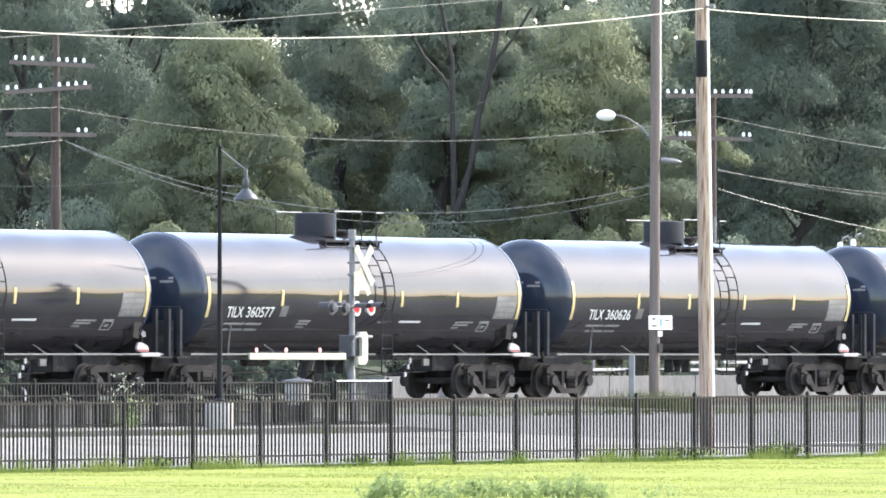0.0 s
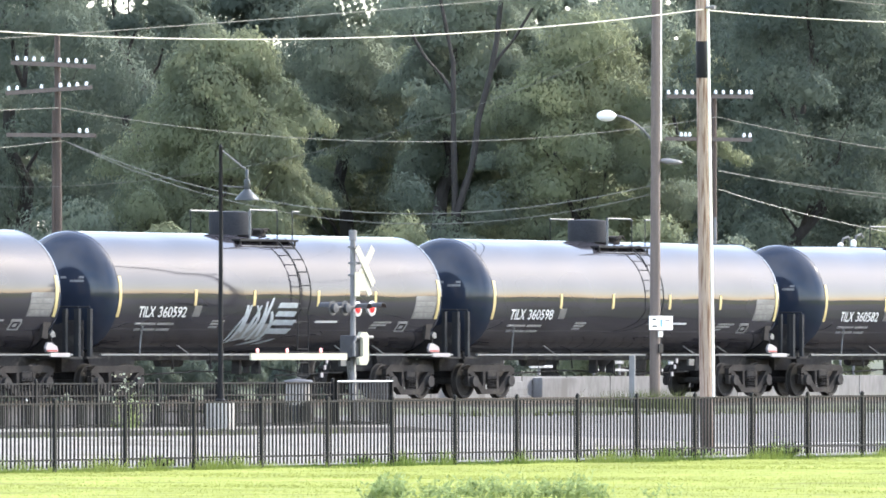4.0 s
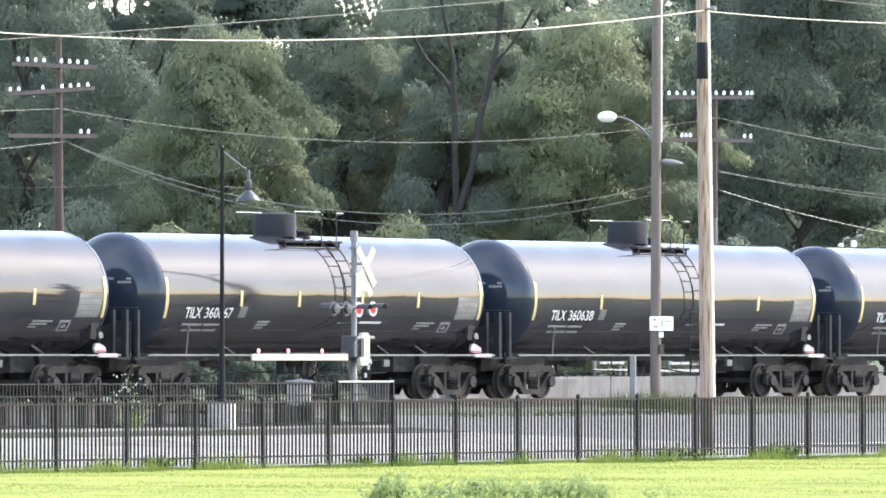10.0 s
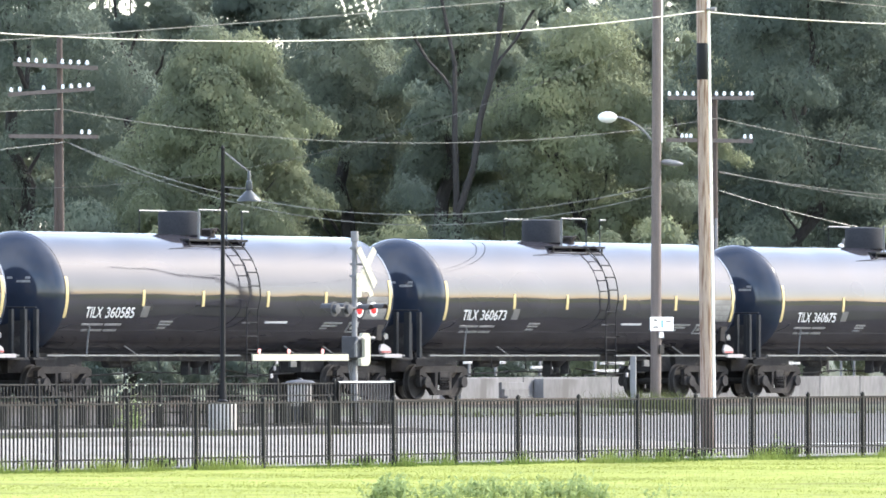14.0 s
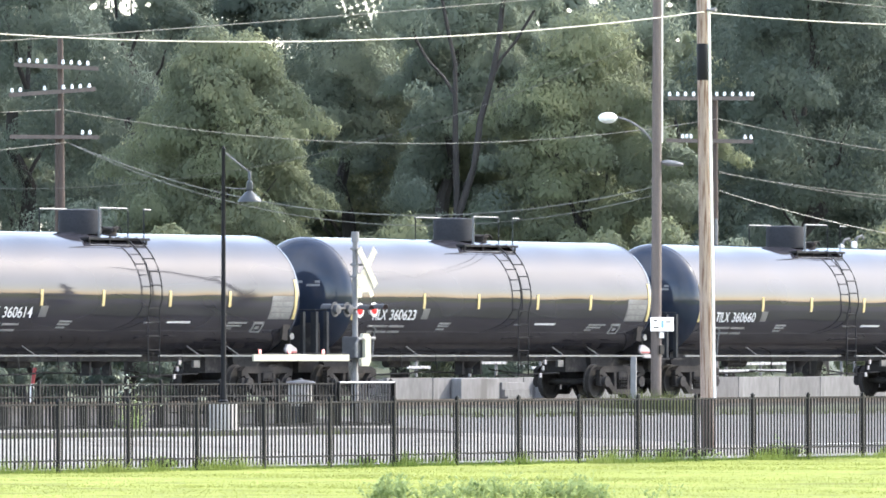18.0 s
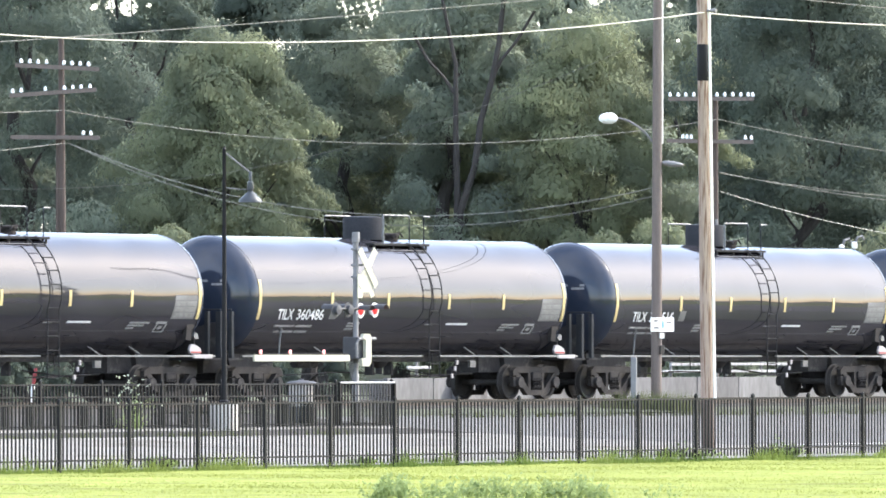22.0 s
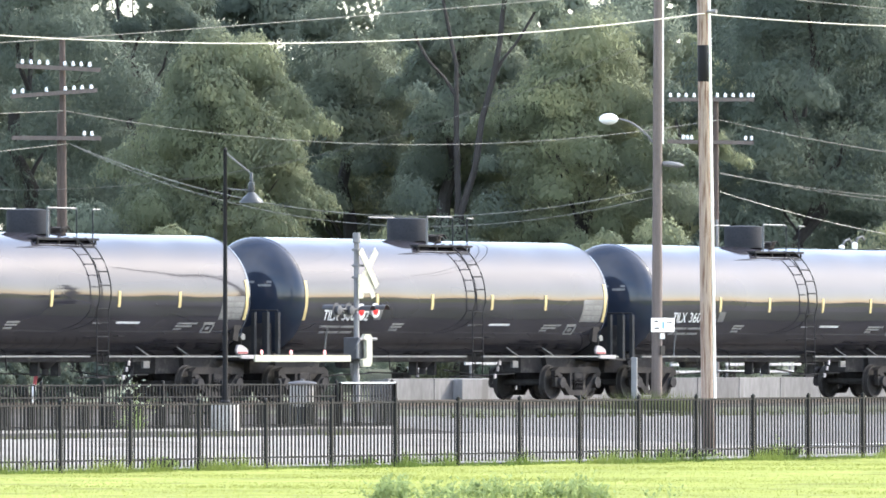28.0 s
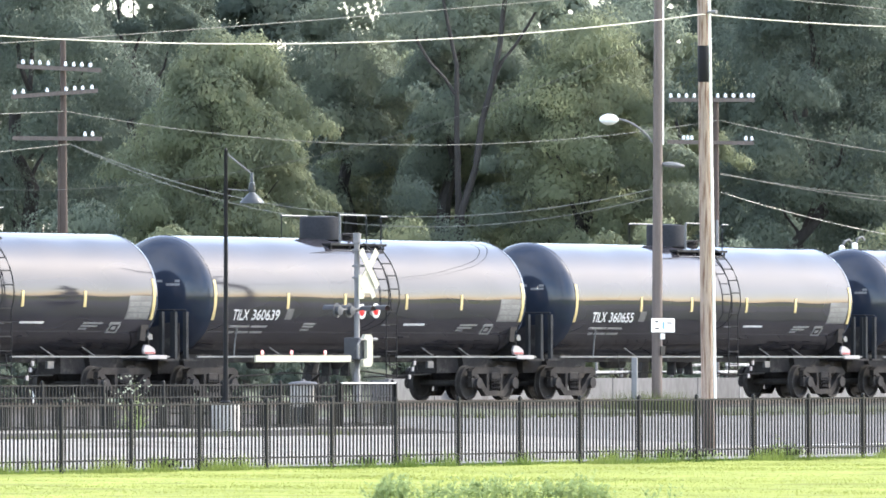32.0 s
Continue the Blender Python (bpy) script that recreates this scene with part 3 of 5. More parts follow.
def patch(bm, x0, z0, x1, z1, out=0.006, shear=0.0, n=3):
    """A thin sheet laid on the barrel, leaning by shear at its top."""
    g = []
    for i in range(n + 1):
        z = z0 + (z1 - z0) * i / n
        q = shear * (z - z0) / (z1 - z0)
        g.append([[bm.verts.new(on_tank(x, z, o)) for o in (out, 0.001)] for x in (x0 + q, x1 + q)])
    for a, c in zip(g, g[1:]):
        bm.faces.new((a[0][0], a[1][0], c[1][0], c[0][0]))
        bm.faces.new((a[0][1], c[0][1], c[1][1], a[1][1]))
        bm.faces.new((a[0][0], c[0][0], c[0][1], a[0][1]))
        bm.faces.new((a[1][0], a[1][1], c[1][1], c[1][0]))
    bm.faces.new((g[0][0][0], g[0][0][1], g[0][1][1], g[0][1][0]))
    bm.faces.new((g[-1][0][0], g[-1][1][0], g[-1][1][1], g[-1][0][1]))


def lettering(text, x0, z0, height, length):
    """Raised letters laid on the barrel."""
    cu = bpy.data.curves.new("lettering", "FONT")
    cu.body, cu.size, cu.offset = text, 1.0, 0.012
    tmp = bpy.data.objects.new("lettering", cu)
    me = bpy.data.meshes.new_from_object(tmp)
    bpy.data.objects.remove(tmp)
    co = np.empty(len(me.vertices) * 3, dtype=np.float32)
    me.vertices.foreach_get("co", co)
    co = co.reshape(-1, 3)
    lo, hi = co.min(0), co.max(0)
    out = []
    for x, y, _ in co:
        out.append(on_tank(x0 + (x - lo[0]) / (hi[0] - lo[0]) * length, z0 + (y - lo[1]) / (hi[1] - lo[1]) * height, 0.007))
    me.vertices.foreach_set("co", np.array([tuple(v) for v in out], dtype=np.float32).ravel())
    me.materials.clear()
    me.materials.append(STENCIL)
    me.update()
    return me


def build_car():
    car = thing("tank_car", "glossy black railway tank car with white lettering and yellow tape", "tank car", "train of tank cars")
    b = B()
    lathe(b, [(R, x) for x in (-HALF, -6.0, -3.0, 0.0, 3.0, 6.0, HALF)], 72, "X", (0, 0, ZC))
    part("tank", b, TANK, car, smooth=True)
    for e in (-1, 1):
        b = B()
        lathe(b, [(max(0.01, R * math.sin(math.pi / 2 * k / 12)), e * (HALF + 0.74 * math.cos(math.pi / 2 * k / 12))) for k in range(13)], 72, "X", (0, 0, ZC))
        part("tank_head", b, HEADS, car, "domed end of the tank, tinted blue for reflected sky", True)
    for x in (-HALF, HALF):
        b = B()
        lathe(b, [(R - 0.01, x - 0.035), (R + 0.006, x - 0.02), (R + 0.006, x + 0.02), (R - 0.01, x + 0.035)], 72, "X", (0, 0, ZC))
        part("weld_band", b, TANK, car, smooth=True)
    # half-height head shields
    for s in (-1, 1):
        b = B()
        pr = [(max(0.01, (R + 0.012) * math.sin(math.pi / 2 * k / 10)), s * (HALF + 0.76 * math.cos(math.pi / 2 * k / 10))) for k in range(11)]
        lathe(b, pr, 72, "X", (0, 0, ZC))
        bmesh.ops.delete(b, geom=[v for v in b.verts if v.co.z > ZC - 0.06], context="VERTS")
        part("head_shield", b, HEADS, car, smooth=True)
    # yellow tape
    for x in (-HALF + 0.06, HALF - 0.06):
        b = B()
        patch(b, x - 0.06, 2.10, x + 0.06, 3.12, 0.014, n=8)
        part("end_tape", b, YELLOW, car, "yellow reflective end tape")
    for x in (-3.98, -1.32, 1.62, 4.30):
        b = B()
        patch(b, x - 0.055, 2.40, x + 0.055, 2.80, 0.012, n=4)
        part("side_tape", b, YELLOW, car)
    # stencilled panels
    deco = ((-6.42, 1.91, 0.90, 0.05), (-5.44, 1.91, 0.72, 0.05), (-6.34, 1.765, 0.24, 0.05), (-6.02, 1.765, 0.56, 0.05), (-5.38, 1.765, 0.56, 0.05),
            (-3.05, 1.99, 0.55, 0.045), (-3.08, 1.92, 0.52, 0.045), (-3.10, 1.84, 0.38, 0.045),
            (1.68, 1.985, 1.02, 0.05), (4.42, 1.98, 0.86, 0.04), (4.36, 1.91, 0.72, 0.04), (4.32, 1.84, 0.34, 0.04),
            (0.65, 1.98, 0.40, 0.03))
    for x, z, w, h in deco:
        b = B()
        patch(b, x, z, x + w, z + h, 0.006, 0.03)
        part("stencil_bar", b, STENCIL if w > 1.0 else DECAL, car)
    b = B()
    for z0, z1 in ((1.76, 1.79), (1.97, 2.03)):
        patch(b, 5.60, z0, 6.06, z1, 0.006, 0.02)
    patch(b, 5.58, 1.79, 5.65, 1.97, 0.006, 0.05)
    patch(b, 6.00, 1.79, 6.06, 1.97, 0.006, 0.05)
    patch(b, 5.73, 1.84, 5.90, 1.92, 0.006, 0.04)
    part("stencil_box", b, DECAL, car)
    b = B()
    patch(b, -4.02, 2.12, -3.70, 2.40, 0.005, 0.05)
    part("stencil_patch", b, PANEL, car)
    b = B()
    patch(b, 6.16, 2.10, 7.18, 2.70, 0.003, 0.10, 5)
    part("data_panel_ground", b, PANEL, car)
    for k in range(4):
        b = B()
        z = 2.14 + 0.145 * k
        patch(b, 6.22, z, 7.16 if k != 3 else 6.70, z + 0.115, 0.006, 0.05)
        part("data_panel", b, mat("faded_panel_print", (0.15, 0.15, 0.148), 0.6, 0.0, 0.4, 8, 40) if not k else bpy.data.materials["faded_panel_print"], car, "greyed block of stencilled data")
    b = B()
    for z, w in ((3.06, 0.62), (2.97, 0.35)):
        box(b, -HALF - 0.742, -0.9, z, -HALF - 0.735, -0.9 + w, z + 0.06)
    for v in b.verts:
        rr = ((v.co.y) ** 2 + (v.co.z - ZC) ** 2) / R ** 2
        v.co.x = -HALF - 0.75 * math.sqrt(max(0, 1 - rr)) + (0.004 if v.co.x > -HALF - 0.74 else -0.004)
    part("head_stencil", b, DECAL, car)
    # side running rail and sill
    for y in (-1.50, 1.50):
        for x0, x1 in ((-8.1, 0.42), (1.18, 8.1)):
            b = B()
            box(b, x0, y - 0.02, 1.135, x1, y + 0.02, 1.18, 0.006)
            part("side_rail", b, SILL, car, "worn grey side handrail")
    for x in (-4.1, 3.1, 4.9):
        b = B()
        rod(b, (x, -1.48, 1.15), (x - 0.30, -1.26, 1.40), 0.016)
        part("rail_bracket", b, PANEL, car)
    # dark box added for the shadowed tank bottom and its piping
    b = B()
    box(b, -4.9, -0.25, 1.01, 4.9, 0.25, 1.17, 0.03)
    part("dark_underside", b, UNDER, car)
    for s in (-1, 1):
        b = B()
        box(b, s * 6.55 - 1.6, -0.35, 0.72, s * 6.55 + 1.6, 0.35, 1.18, 0.02)
        part("stub_sill", b, UNDER, car)
    for x in (-6.6, 6.6):
        b = B()
        prism(b, [(x - 0.55, 0.85), (x - 0.75, 1.6), (x + 0.75, 1.6), (x + 0.55, 0.85)], -0.5, 0.5)
        part("saddle", b, UNDER, car)
    for s in (-1, 1):
        b = B()
        box(b, s * 8.15 - 0.45, -1.45, 1.05, s * 8.15 + 0.45, 1.45, 1.11, 0.01)
        part("end_platform", b, UNDER, car)
        for y in (-1.42, -1.02, 1.02, 1.42):
            b = B()
            box(b, s * 8.45 - 0.055, y - 0.05, 1.1, s * 8.45 + 0.055, y + 0.05, 2.30, 0.006)
            part("end_stanchion", b, SLATE, car)
        b = B()
        tube(b, [(s * 8.45, y, 2.35) for y in (-1.42, 0, 1.42)], 0.022)
        part("end_handrail", b, SLATE, car)
        b = B()
        box(b, s * 8.02 - 0.02, -0.92, 1.11, s * 8.02 + 0.02, 0.92, 2.02, 0.01)
        part("end_brace", b, UNDER, car)
        b = B()
        box(b, s * 8.30 - 0.42, -0.17, 0.70, s * 8.30 + 0.42, 0.17, 1.02, 0.03)
        rod(b, (s * 8.4, 0, 0.84), (s * 8.78, 0, 0.84), 0.11, 10)
        part("coupler", b, CAST, car)
    b = B()
    tube(b, [(-6.40, -1.50, 1.12), (-6.37, -1.52, 1.60), (-6.34, -1.56, 1.86), (-6.44, -1.54, 1.93), (-6.60, -1.50, 1.94)], 0.020, 8)
    part("grab_iron", b, SILL, car)
    # placards and brake gear at the trailing end
    b = B()
    prism(b, [(7.06, 1.22), (7.00, 1.32), (7.08, 1.46), (7.26, 1.45), (7.50, 1.36), (7.54, 1.26), (7.50, 1.22)], -1.46, -1.40)
    part("reflector_plate", b, PLACARD, car, "white reflective plate with a red edge")
    b = B()
    box(b, 7.06, -1.475, 1.235, 7.50, -1.45, 1.275)
    part("red_edge", b, RED, car)
    b = B()
    prism(b, [(7.50, 1.58), (7.42, 1.66), (7.50, 1.76), (7.62, 1.72), (7.64, 1.60)], -1.30, -1.22)
    part("brake_bracket", b, SILL, car)
    b = B()
    box(b, 7.12, -1.53, 1.10, 7.95, -1.47, 1.20, 0.01)
    part("step_edge", b, PLACARD, car, "white step edge")
    b = B()
    prism(b, [(6.95, 1.58), (7.02, 1.98), (7.30, 2.02), (7.34, 1.90), (7.22, 1.82), (7.20, 1.55)], -1.38, -1.28)
    part("jacking_pad", b, CAST, car)
    # underframe gear
    b = B()
    lathe(b, [(0.26, 1.20), (0.26, 1.0), (0.16, 0.90), (0.09, 0.84), (0.09, 0.70), (0.0, 0.70)], 18, centre=(0.6, 0, 0))
    part("outlet_valve", b, UNDER, car, smooth=True)
    for x in (0.15, 1.05):
        b = B()
        prism(b, [(x - 0.03, 1.15), (x - 0.06, 0.66), (x + 0.06, 0.66), (x + 0.03, 1.15)], -0.12, 0.12)
        part("skid", b, UNDER, car)
    for x0, y, z0, x1, z1 in ((-4.6, -0.4, 0.66, -2.5, 0.72), (1.4, -0.35, 0.62, 4.6, 0.70), (-1.6, 0.3, 0.74, 1.2, 0.70), (2.4, 0.5, 0.80, 4.8, 0.60)):
        b = B()
        rod(b, (x0, y, z0), (x1, y, z1), 0.02)
        part("brake_rod", b, UNDER, car)
    for x in (-3.6, -1.9, 2.3, 3.6):
        b = B()
        rod(b, (x, -0.6, 0.80), (x, -0.55, 1.36), 0.018)
        part("pipe_hanger", b, UNDER, car)
    b = B()
    rod(b, (-3.3, 0.1, 0.98), (-2.3, 0.1, 0.98), 0.13, 14)
    part("air_reservoir", b, UNDER, car, smooth=True)
    b = B()
    box(b, 3.02, -1.32, 0.86, 3.30, -1.24, 1.04, 0.01)
    part("valve_box", b, PANEL, car)
    for x, z in ((2.46, 0.98), (2.36, 0.82), (2.22, 0.62)):
        b = B()
        box(b, x - 0.05, -1.28, z - 0.05, x + 0.05, -1.24, z + 0.07, 0.012)
        part("hose_tag", b, PLACARD, car, "small white reflective tag")
    b = B()
    tube(b, [(2.60, -1.2, 1.12), (2.46, -1.2, 0.98), (2.36, -1.2, 0.82), (2.20, -1.2, 0.56), (2.30, -1.1, 0.44)], 0.022)
    part("brake_hose", b, UNDER, car)
    # ladder from the sill over the barrel to the platform
    for x in (0.55, 1.05):
        b = B()
        pts = [(x, -1.62, z) for z in (0.62, 1.2, 1.8, 2.3)]
        for k in range(10):
            a = radians(-4 + 62 * k / 9)
            pts.append((x, -(R + 0.14) * math.cos(a), ZC + (R + 0.14) * math.sin(a)))
        tube(b, pts, 0.017)
        part("ladder_rail", b, LADDER, car, smooth=True)
    rg = B()
    rod(rg, (0.55, 0, 0), (1.05, 0, 0), 0.016, 6)
    rg = mesh_of("rung", rg, LADDER)
    for z in (0.62, 0.95, 1.30, 1.65, 2.0, 2.35):
        part("rung", rg, LADDER, car, at=pose(0, -1.62, z))
    for d in (8, 20, 32, 44, 56):
        a = radians(d)
        part("rung", rg, LADDER, car, at=pose(0, -(R + 0.14) * math.cos(a), ZC + (R + 0.14) * math.sin(a)))
    # top fittings
    b = B()
    lathe(b, [(0.55, 0.0), (0.55, 0.56), (0.53, 0.60), (0.30, 0.63), (0.0, 0.64)], 28, centre=(-0.06, 0.05, ZC + R - 0.04))
    part("bonnet", b, BONNET, car, "dusty dark protective fittings bonnet", True)
    zt = ZC + R
    for x0, y0, x1, y1 in ((-1.08, -0.95, 1.60, -0.66), (-1.08, 0.66, 1.60, 0.95), (1.38, -0.66, 1.60, 0.66)):
        b = B()
        box(b, x0, y0, zt - 0.20, x1, y1, zt - 0.14, 0.008)
        part("platform", b, LADDER, car)
    for y in (-0.93, 0.93):
        b = B()
        box(b, -1.0, y - 0.02, zt - 0.36, 1.5, y + 0.02, zt - 0.31, 0.006)
        part("toe_rail", b, SILL, car, "worn pale lower rail of the platform")
    for x in (-1.0, -0.1, 0.7, 1.5):
        b = B()
        rod(b, (x, -0.9, zt - 0.50), (x, -0.9, zt - 0.16), 0.03)
        rod(b, (x, -0.70, zt - 0.32), (x, -0.70, zt - 0.16), 0.03)
        part("platform_leg", b, CAST, car)
    b = B()
    lathe(b, [(0.27, -0.12), (0.27, 0.06), (0.31, 0.07), (0.31, 0.12), (0.20, 0.15), (0.0, 0.16)], 24, centre=(1.02, 0, zt))
    part("manway", b, CAST, car, smooth=True)
    for k in range(6):
        b = B()
        a = k * math.tau / 6 + 0.3
        rod(b, (1.02 + 0.30 * math.cos(a), 0.30 * math.sin(a), zt + 0.02), (1.02 + 0.30 * math.cos(a), 0.30 * math.sin(a), zt + 0.16), 0.022, 6)
        part("cover_bolt", b, CAST, car)
    b = B()
    tube(b, [(0.68, -0.40, zt + 0.02), (0.74, -0.40, zt + 0.12), (1.00, -0.40, zt + 0.15), (1.14, -0.40, zt + 0.04)], 0.026)
    part("cover_bail", b, CAST, car)
    # hand rails on either side of the fittings
    for y in (-0.92, 0.92):
        b = B()
        tube(b, [(-0.62, y, zt + 0.60), (0.60, y, zt + 0.60), (0.66, y, zt + 0.54)], 0.026)
        part("guard_rail_bar", b, SILL, car)
        b = B()
        tube(b, [(1.34, y, zt + 0.58), (1.66, y, zt + 0.58)], 0.026)
        part("guard_rail_bar", b, SILL, car)
        for x, r in ((-0.60, 0.030 if y < 0 else 0.014), (0.66, 0.016), (1.36, 0.016)):
            b = B()
            rod(b, (x, y, zt - 0.2), (x, y, zt + 0.59), r)
            part("guard_rail_post", b, SILL if r > 0.02 else BONNET, car)
    # trucks with wheelsets
    for s in (-1, 1):
        tk = new("truck")
        tk.parent = car
        tk.matrix_basis = pose(s * 6.72, 0, 0)
        for y in (-1.0, 1.0):
            b = B()
            prism(b, [(-1.16, 0.78), (-0.98, 0.88), (0.98, 0.88), (1.16, 0.78), (1.16, 0.62), (0.92, 0.71), (-0.92, 0.71), (-1.16, 0.62)], y - 0.07, y + 0.07)
            prism(b, [(-1.10, 0.69), (-0.46, 0.11), (0.46, 0.11), (1.10, 0.69), (0.86, 0.70), (0.36, 0.25), (-0.36, 0.25), (-0.86, 0.70)], y - 0.075, y + 0.075)
            for c in (-0.34, 0.34):
                prism(b, [(c - 0.06, 0.24), (c - 0.06, 0.80), (c + 0.06, 0.80), (c + 0.06, 0.24)], y - 0.065, y + 0.065)
            for c in (-1.08, 1.08):
                prism(b, [(c - 0.05, 0.34), (c - 0.07, 0.60), (c + 0.07, 0.60), (c + 0.05, 0.34)], y - 0.06, y + 0.06)
            part("side_frame", b, CAST, tk)
            for x in (-0.13, 0.13, 0.0):
                b = B()
                sp = [(x + 0.05 * math.cos(k * 1.2), y * 1.08 + 0.05 * math.sin(k * 1.2), 0.25 + 0.022 * k) for k in range(16)]
                tube(b, sp, 0.016, 5)
                part("spring", b, CAST, tk)
            for x in (-0.89, 0.89):
                b = B()
                rod(b, (x, y * 0.98, 0.457), (x, y * 1.16, 0.457), 0.15, 16)
                part("bearing_cap", b, UNDER, tk, smooth=True)
        b = B()
        box(b, -0.22, -1.1, 0.50, 0.22, 1.1, 0.74, 0.03)
        part("bolster", b, CAST, tk)
        for x in (-0.89, 0.89):
            b = B()
            for y in (-0.755, 0.755):
                q = 1 if y > 0 else -1
                lathe(b, [(0.09, -0.10 * q), (0.11, 0.06 * q), (0.13, 0.02 * q), (0.37, 0.00), (0.40, 0.06 * q), (0.457, 0.065 * q), (0.462, -0.05 * q), (0.485, -0.07 * q), (0.485, -0.095 * q), (0.39, -0.09 * q), (0.35, -0.04 * q), (0.13, -0.05 * q)], 32, "Y", (0, y, 0))
            rod(b, (0, -0.80, 0), (0, 0.80, 0), 0.085, 14)
            part("wheelset", b, WHEEL, tk, smooth=True, at=pose(x, 0, 0.457))
    return car


NUMBERS = {-2: "360641", -1: "360626", 0: "360577", 1: "360582", 2: "360598", 3: "360592", 4: "360586", 5: "360639", 6: "360638", 7: "360667",
           8: "360675", 9: "360673", 10: "360585", 11: "360660", 12: "360623", 13: "360614", 14: "360516", 15: "360486", 16: "360555",
           17: "360593", 18: "360677", 19: "360682", 20: "360606", 21: "360655", 22: "360639", 23: "360612"}
first_car = build_car()
CARS = {}
for k in range(-2, 24):
    c = first_car if k == -2 else copy_thing(first_car, pose(8.35 - PITCH * k, 0, 0))
    CARS[k] = c
for k, c in CARS.items():
    part("reporting_mark", lettering("TILX", -6.42, 2.10, 0.27, 0.72), STENCIL, c, "white stencilled reporting mark")
    part("car_number", lettering(NUMBERS[k], -5.54, 2.10, 0.27, 1.24), STENCIL, c, "white stencilled car number")
first_car.matrix_basis = pose(8.35 + 2 * PITCH, 0, 0)

# spray-painted lettering on one car: loose bent strokes of silver paint


def stroke(x, z, dx, dz, bend, w):
    """A bent ribbon of paint on the barrel."""
    b = B()
    rows = []
    for i in range(9):
        u = i / 8
        px, pz = x + dx * u + bend * math.sin(math.pi * u), z + dz * u
        ww = w * (0.55 + 0.45 * math.sin(math.pi * (0.15 + 0.8 * u)))
        rows.append([b.verts.new(on_tank(px - ww / 2, pz, 0.006)), b.verts.new(on_tank(px + ww / 2, pz + 0.02, 0.006))])
    for p, q in zip(rows, rows[1:]):
        b.faces.new((p[0], p[1], q[1], q[0]))
    part("spray_stroke", b, GRAFF, CARS[3], "silver spray paint stroke")


for x, z, dx, dz, bend, w in (
        (-1.95, 1.48, 0.45, 0.80, -0.10, 0.10), (-1.78, 1.46, 0.20, 0.95, 0.06, 0.16), (-1.52, 1.72, 0.10, 0.70, -0.05, 0.13), (-1.28, 1.68, 0.12, 0.72, 0.22, 0.13),
        (-1.30, 1.55, 0.34, 0.86, -0.08, 0.14), (-0.98, 1.52, 0.26, 0.98, 0.05, 0.13), (-0.66, 1.62, 0.22, 0.98, -0.10, 0.15), (-0.52, 1.50, 0.06, 0.75, 0.16, 0.16),
        (-1.10, 1.40, 0.70, 0.16, 0.04, 0.42), (-0.45, 1.42, 0.66, 0.14, 0.02, 0.34), (-1.62, 1.50, 0.50, 0.12, 0.0, 0.30)):
    stroke(x, z, dx, dz, bend, w)
for k in range(4):
    b = B()
    patch(b, -0.36 + 0.05 * k, 1.70 + 0.22 * k, 0.62 + 0.06 * (k % 2), 1.83 + 0.22 * k, 0.007, 0.10)
    part("spray_stroke", b, GRAFF, CARS[3], "broad bar of silver spray paint")
b = B()
patch(b, -1.70, 1.55, -0.55, 1.95, 0.004, 0.25)
part("spray_fill", b, DECAL, CARS[3], "dull silver fill behind the scrawl")
tagged(CARS[3], "glossy black railway tank car with silver spray-painted scrawl")

# ---- telegraph poles and wires ----
def telegraph(x, y, z0, z1, arms, lean, label):
    p = wood_pole("telegraph_pole", label, x, y, z0, z1, 0.125, 0.085, WOOD_DARK, lean, "telegraph poles")
    for z, half0, half1, tilt, pins in arms:
        b = B()
        d = Vector((RX, RY, 0))
        nrm = Vector((-RY, RX, 0))
        h = z - z0
        off = Vector((lean[0] * h, lean[1] * h, 0)) - nrm * 0.17
        a0, a1 = off + d * -half0 + Vector((0, 0, h - tilt)), off + d * half1 + Vector((0, 0, h + tilt))
        vs = []
        for q in (a0, a1):
            vs.append([b.verts.new(q + nrm * u + Vector((0, 0, v))) for u, v in ((-0.05, -0.06), (0.05, -0.06), (0.05, 0.06), (-0.05, 0.06))])
        for i in range(4):
            b.faces.new((vs[0][i], vs[0][(i + 1) % 4], vs[1][(i + 1) % 4], vs[1][i]))
        b.faces.new(vs[0][::-1])
        b.faces.new(vs[1])
        arm = part("crossarm", b, WOOD_GREY, p)
        for u in pins:
            b = B()
            q = off + d * u + Vector((0, 0, h + tilt * u / max(half0, half1)))
            lathe(b, [(0.012, 0.05), (0.012, 0.08), (0.050, 0.08), (0.058, 0.11), (0.042, 0.14), (0.046, 0.17), (0.03, 0.20), (0.0, 0.21)], 10, centre=q)
            part("insulator", b, GLASS_INS, arm, "pale glass insulator", True)
    return p


first_pole = telegraph(29.16, 22.96, 0.0, 10.57, [
    (9.68, 1.36, 1.13, -0.06, (-1.18, -0.92, -0.68, -0.43, 0.08, 0.32, 0.56, 0.81)),
    (8.93, 1.52, 1.03, 0.09, (-1.43, -1.18, -0.47, 0.09, 0.34, 0.58, 0.85)),
    (7.61, 1.50, 1.13, -0.01, (0.64, 0.86))], (-0.004, 0.006), "dark telegraph pole with three crossarms of insulators")
b = B()
rod(b, (-RX * 0.17, -RY * 0.17, -0.3), (-RX * 0.16, -RY * 0.16, 8.35), 0.070, 14)
part("stub", b, WOOD_DARK, first_pole, "dark bracing stub lashed to the pole")
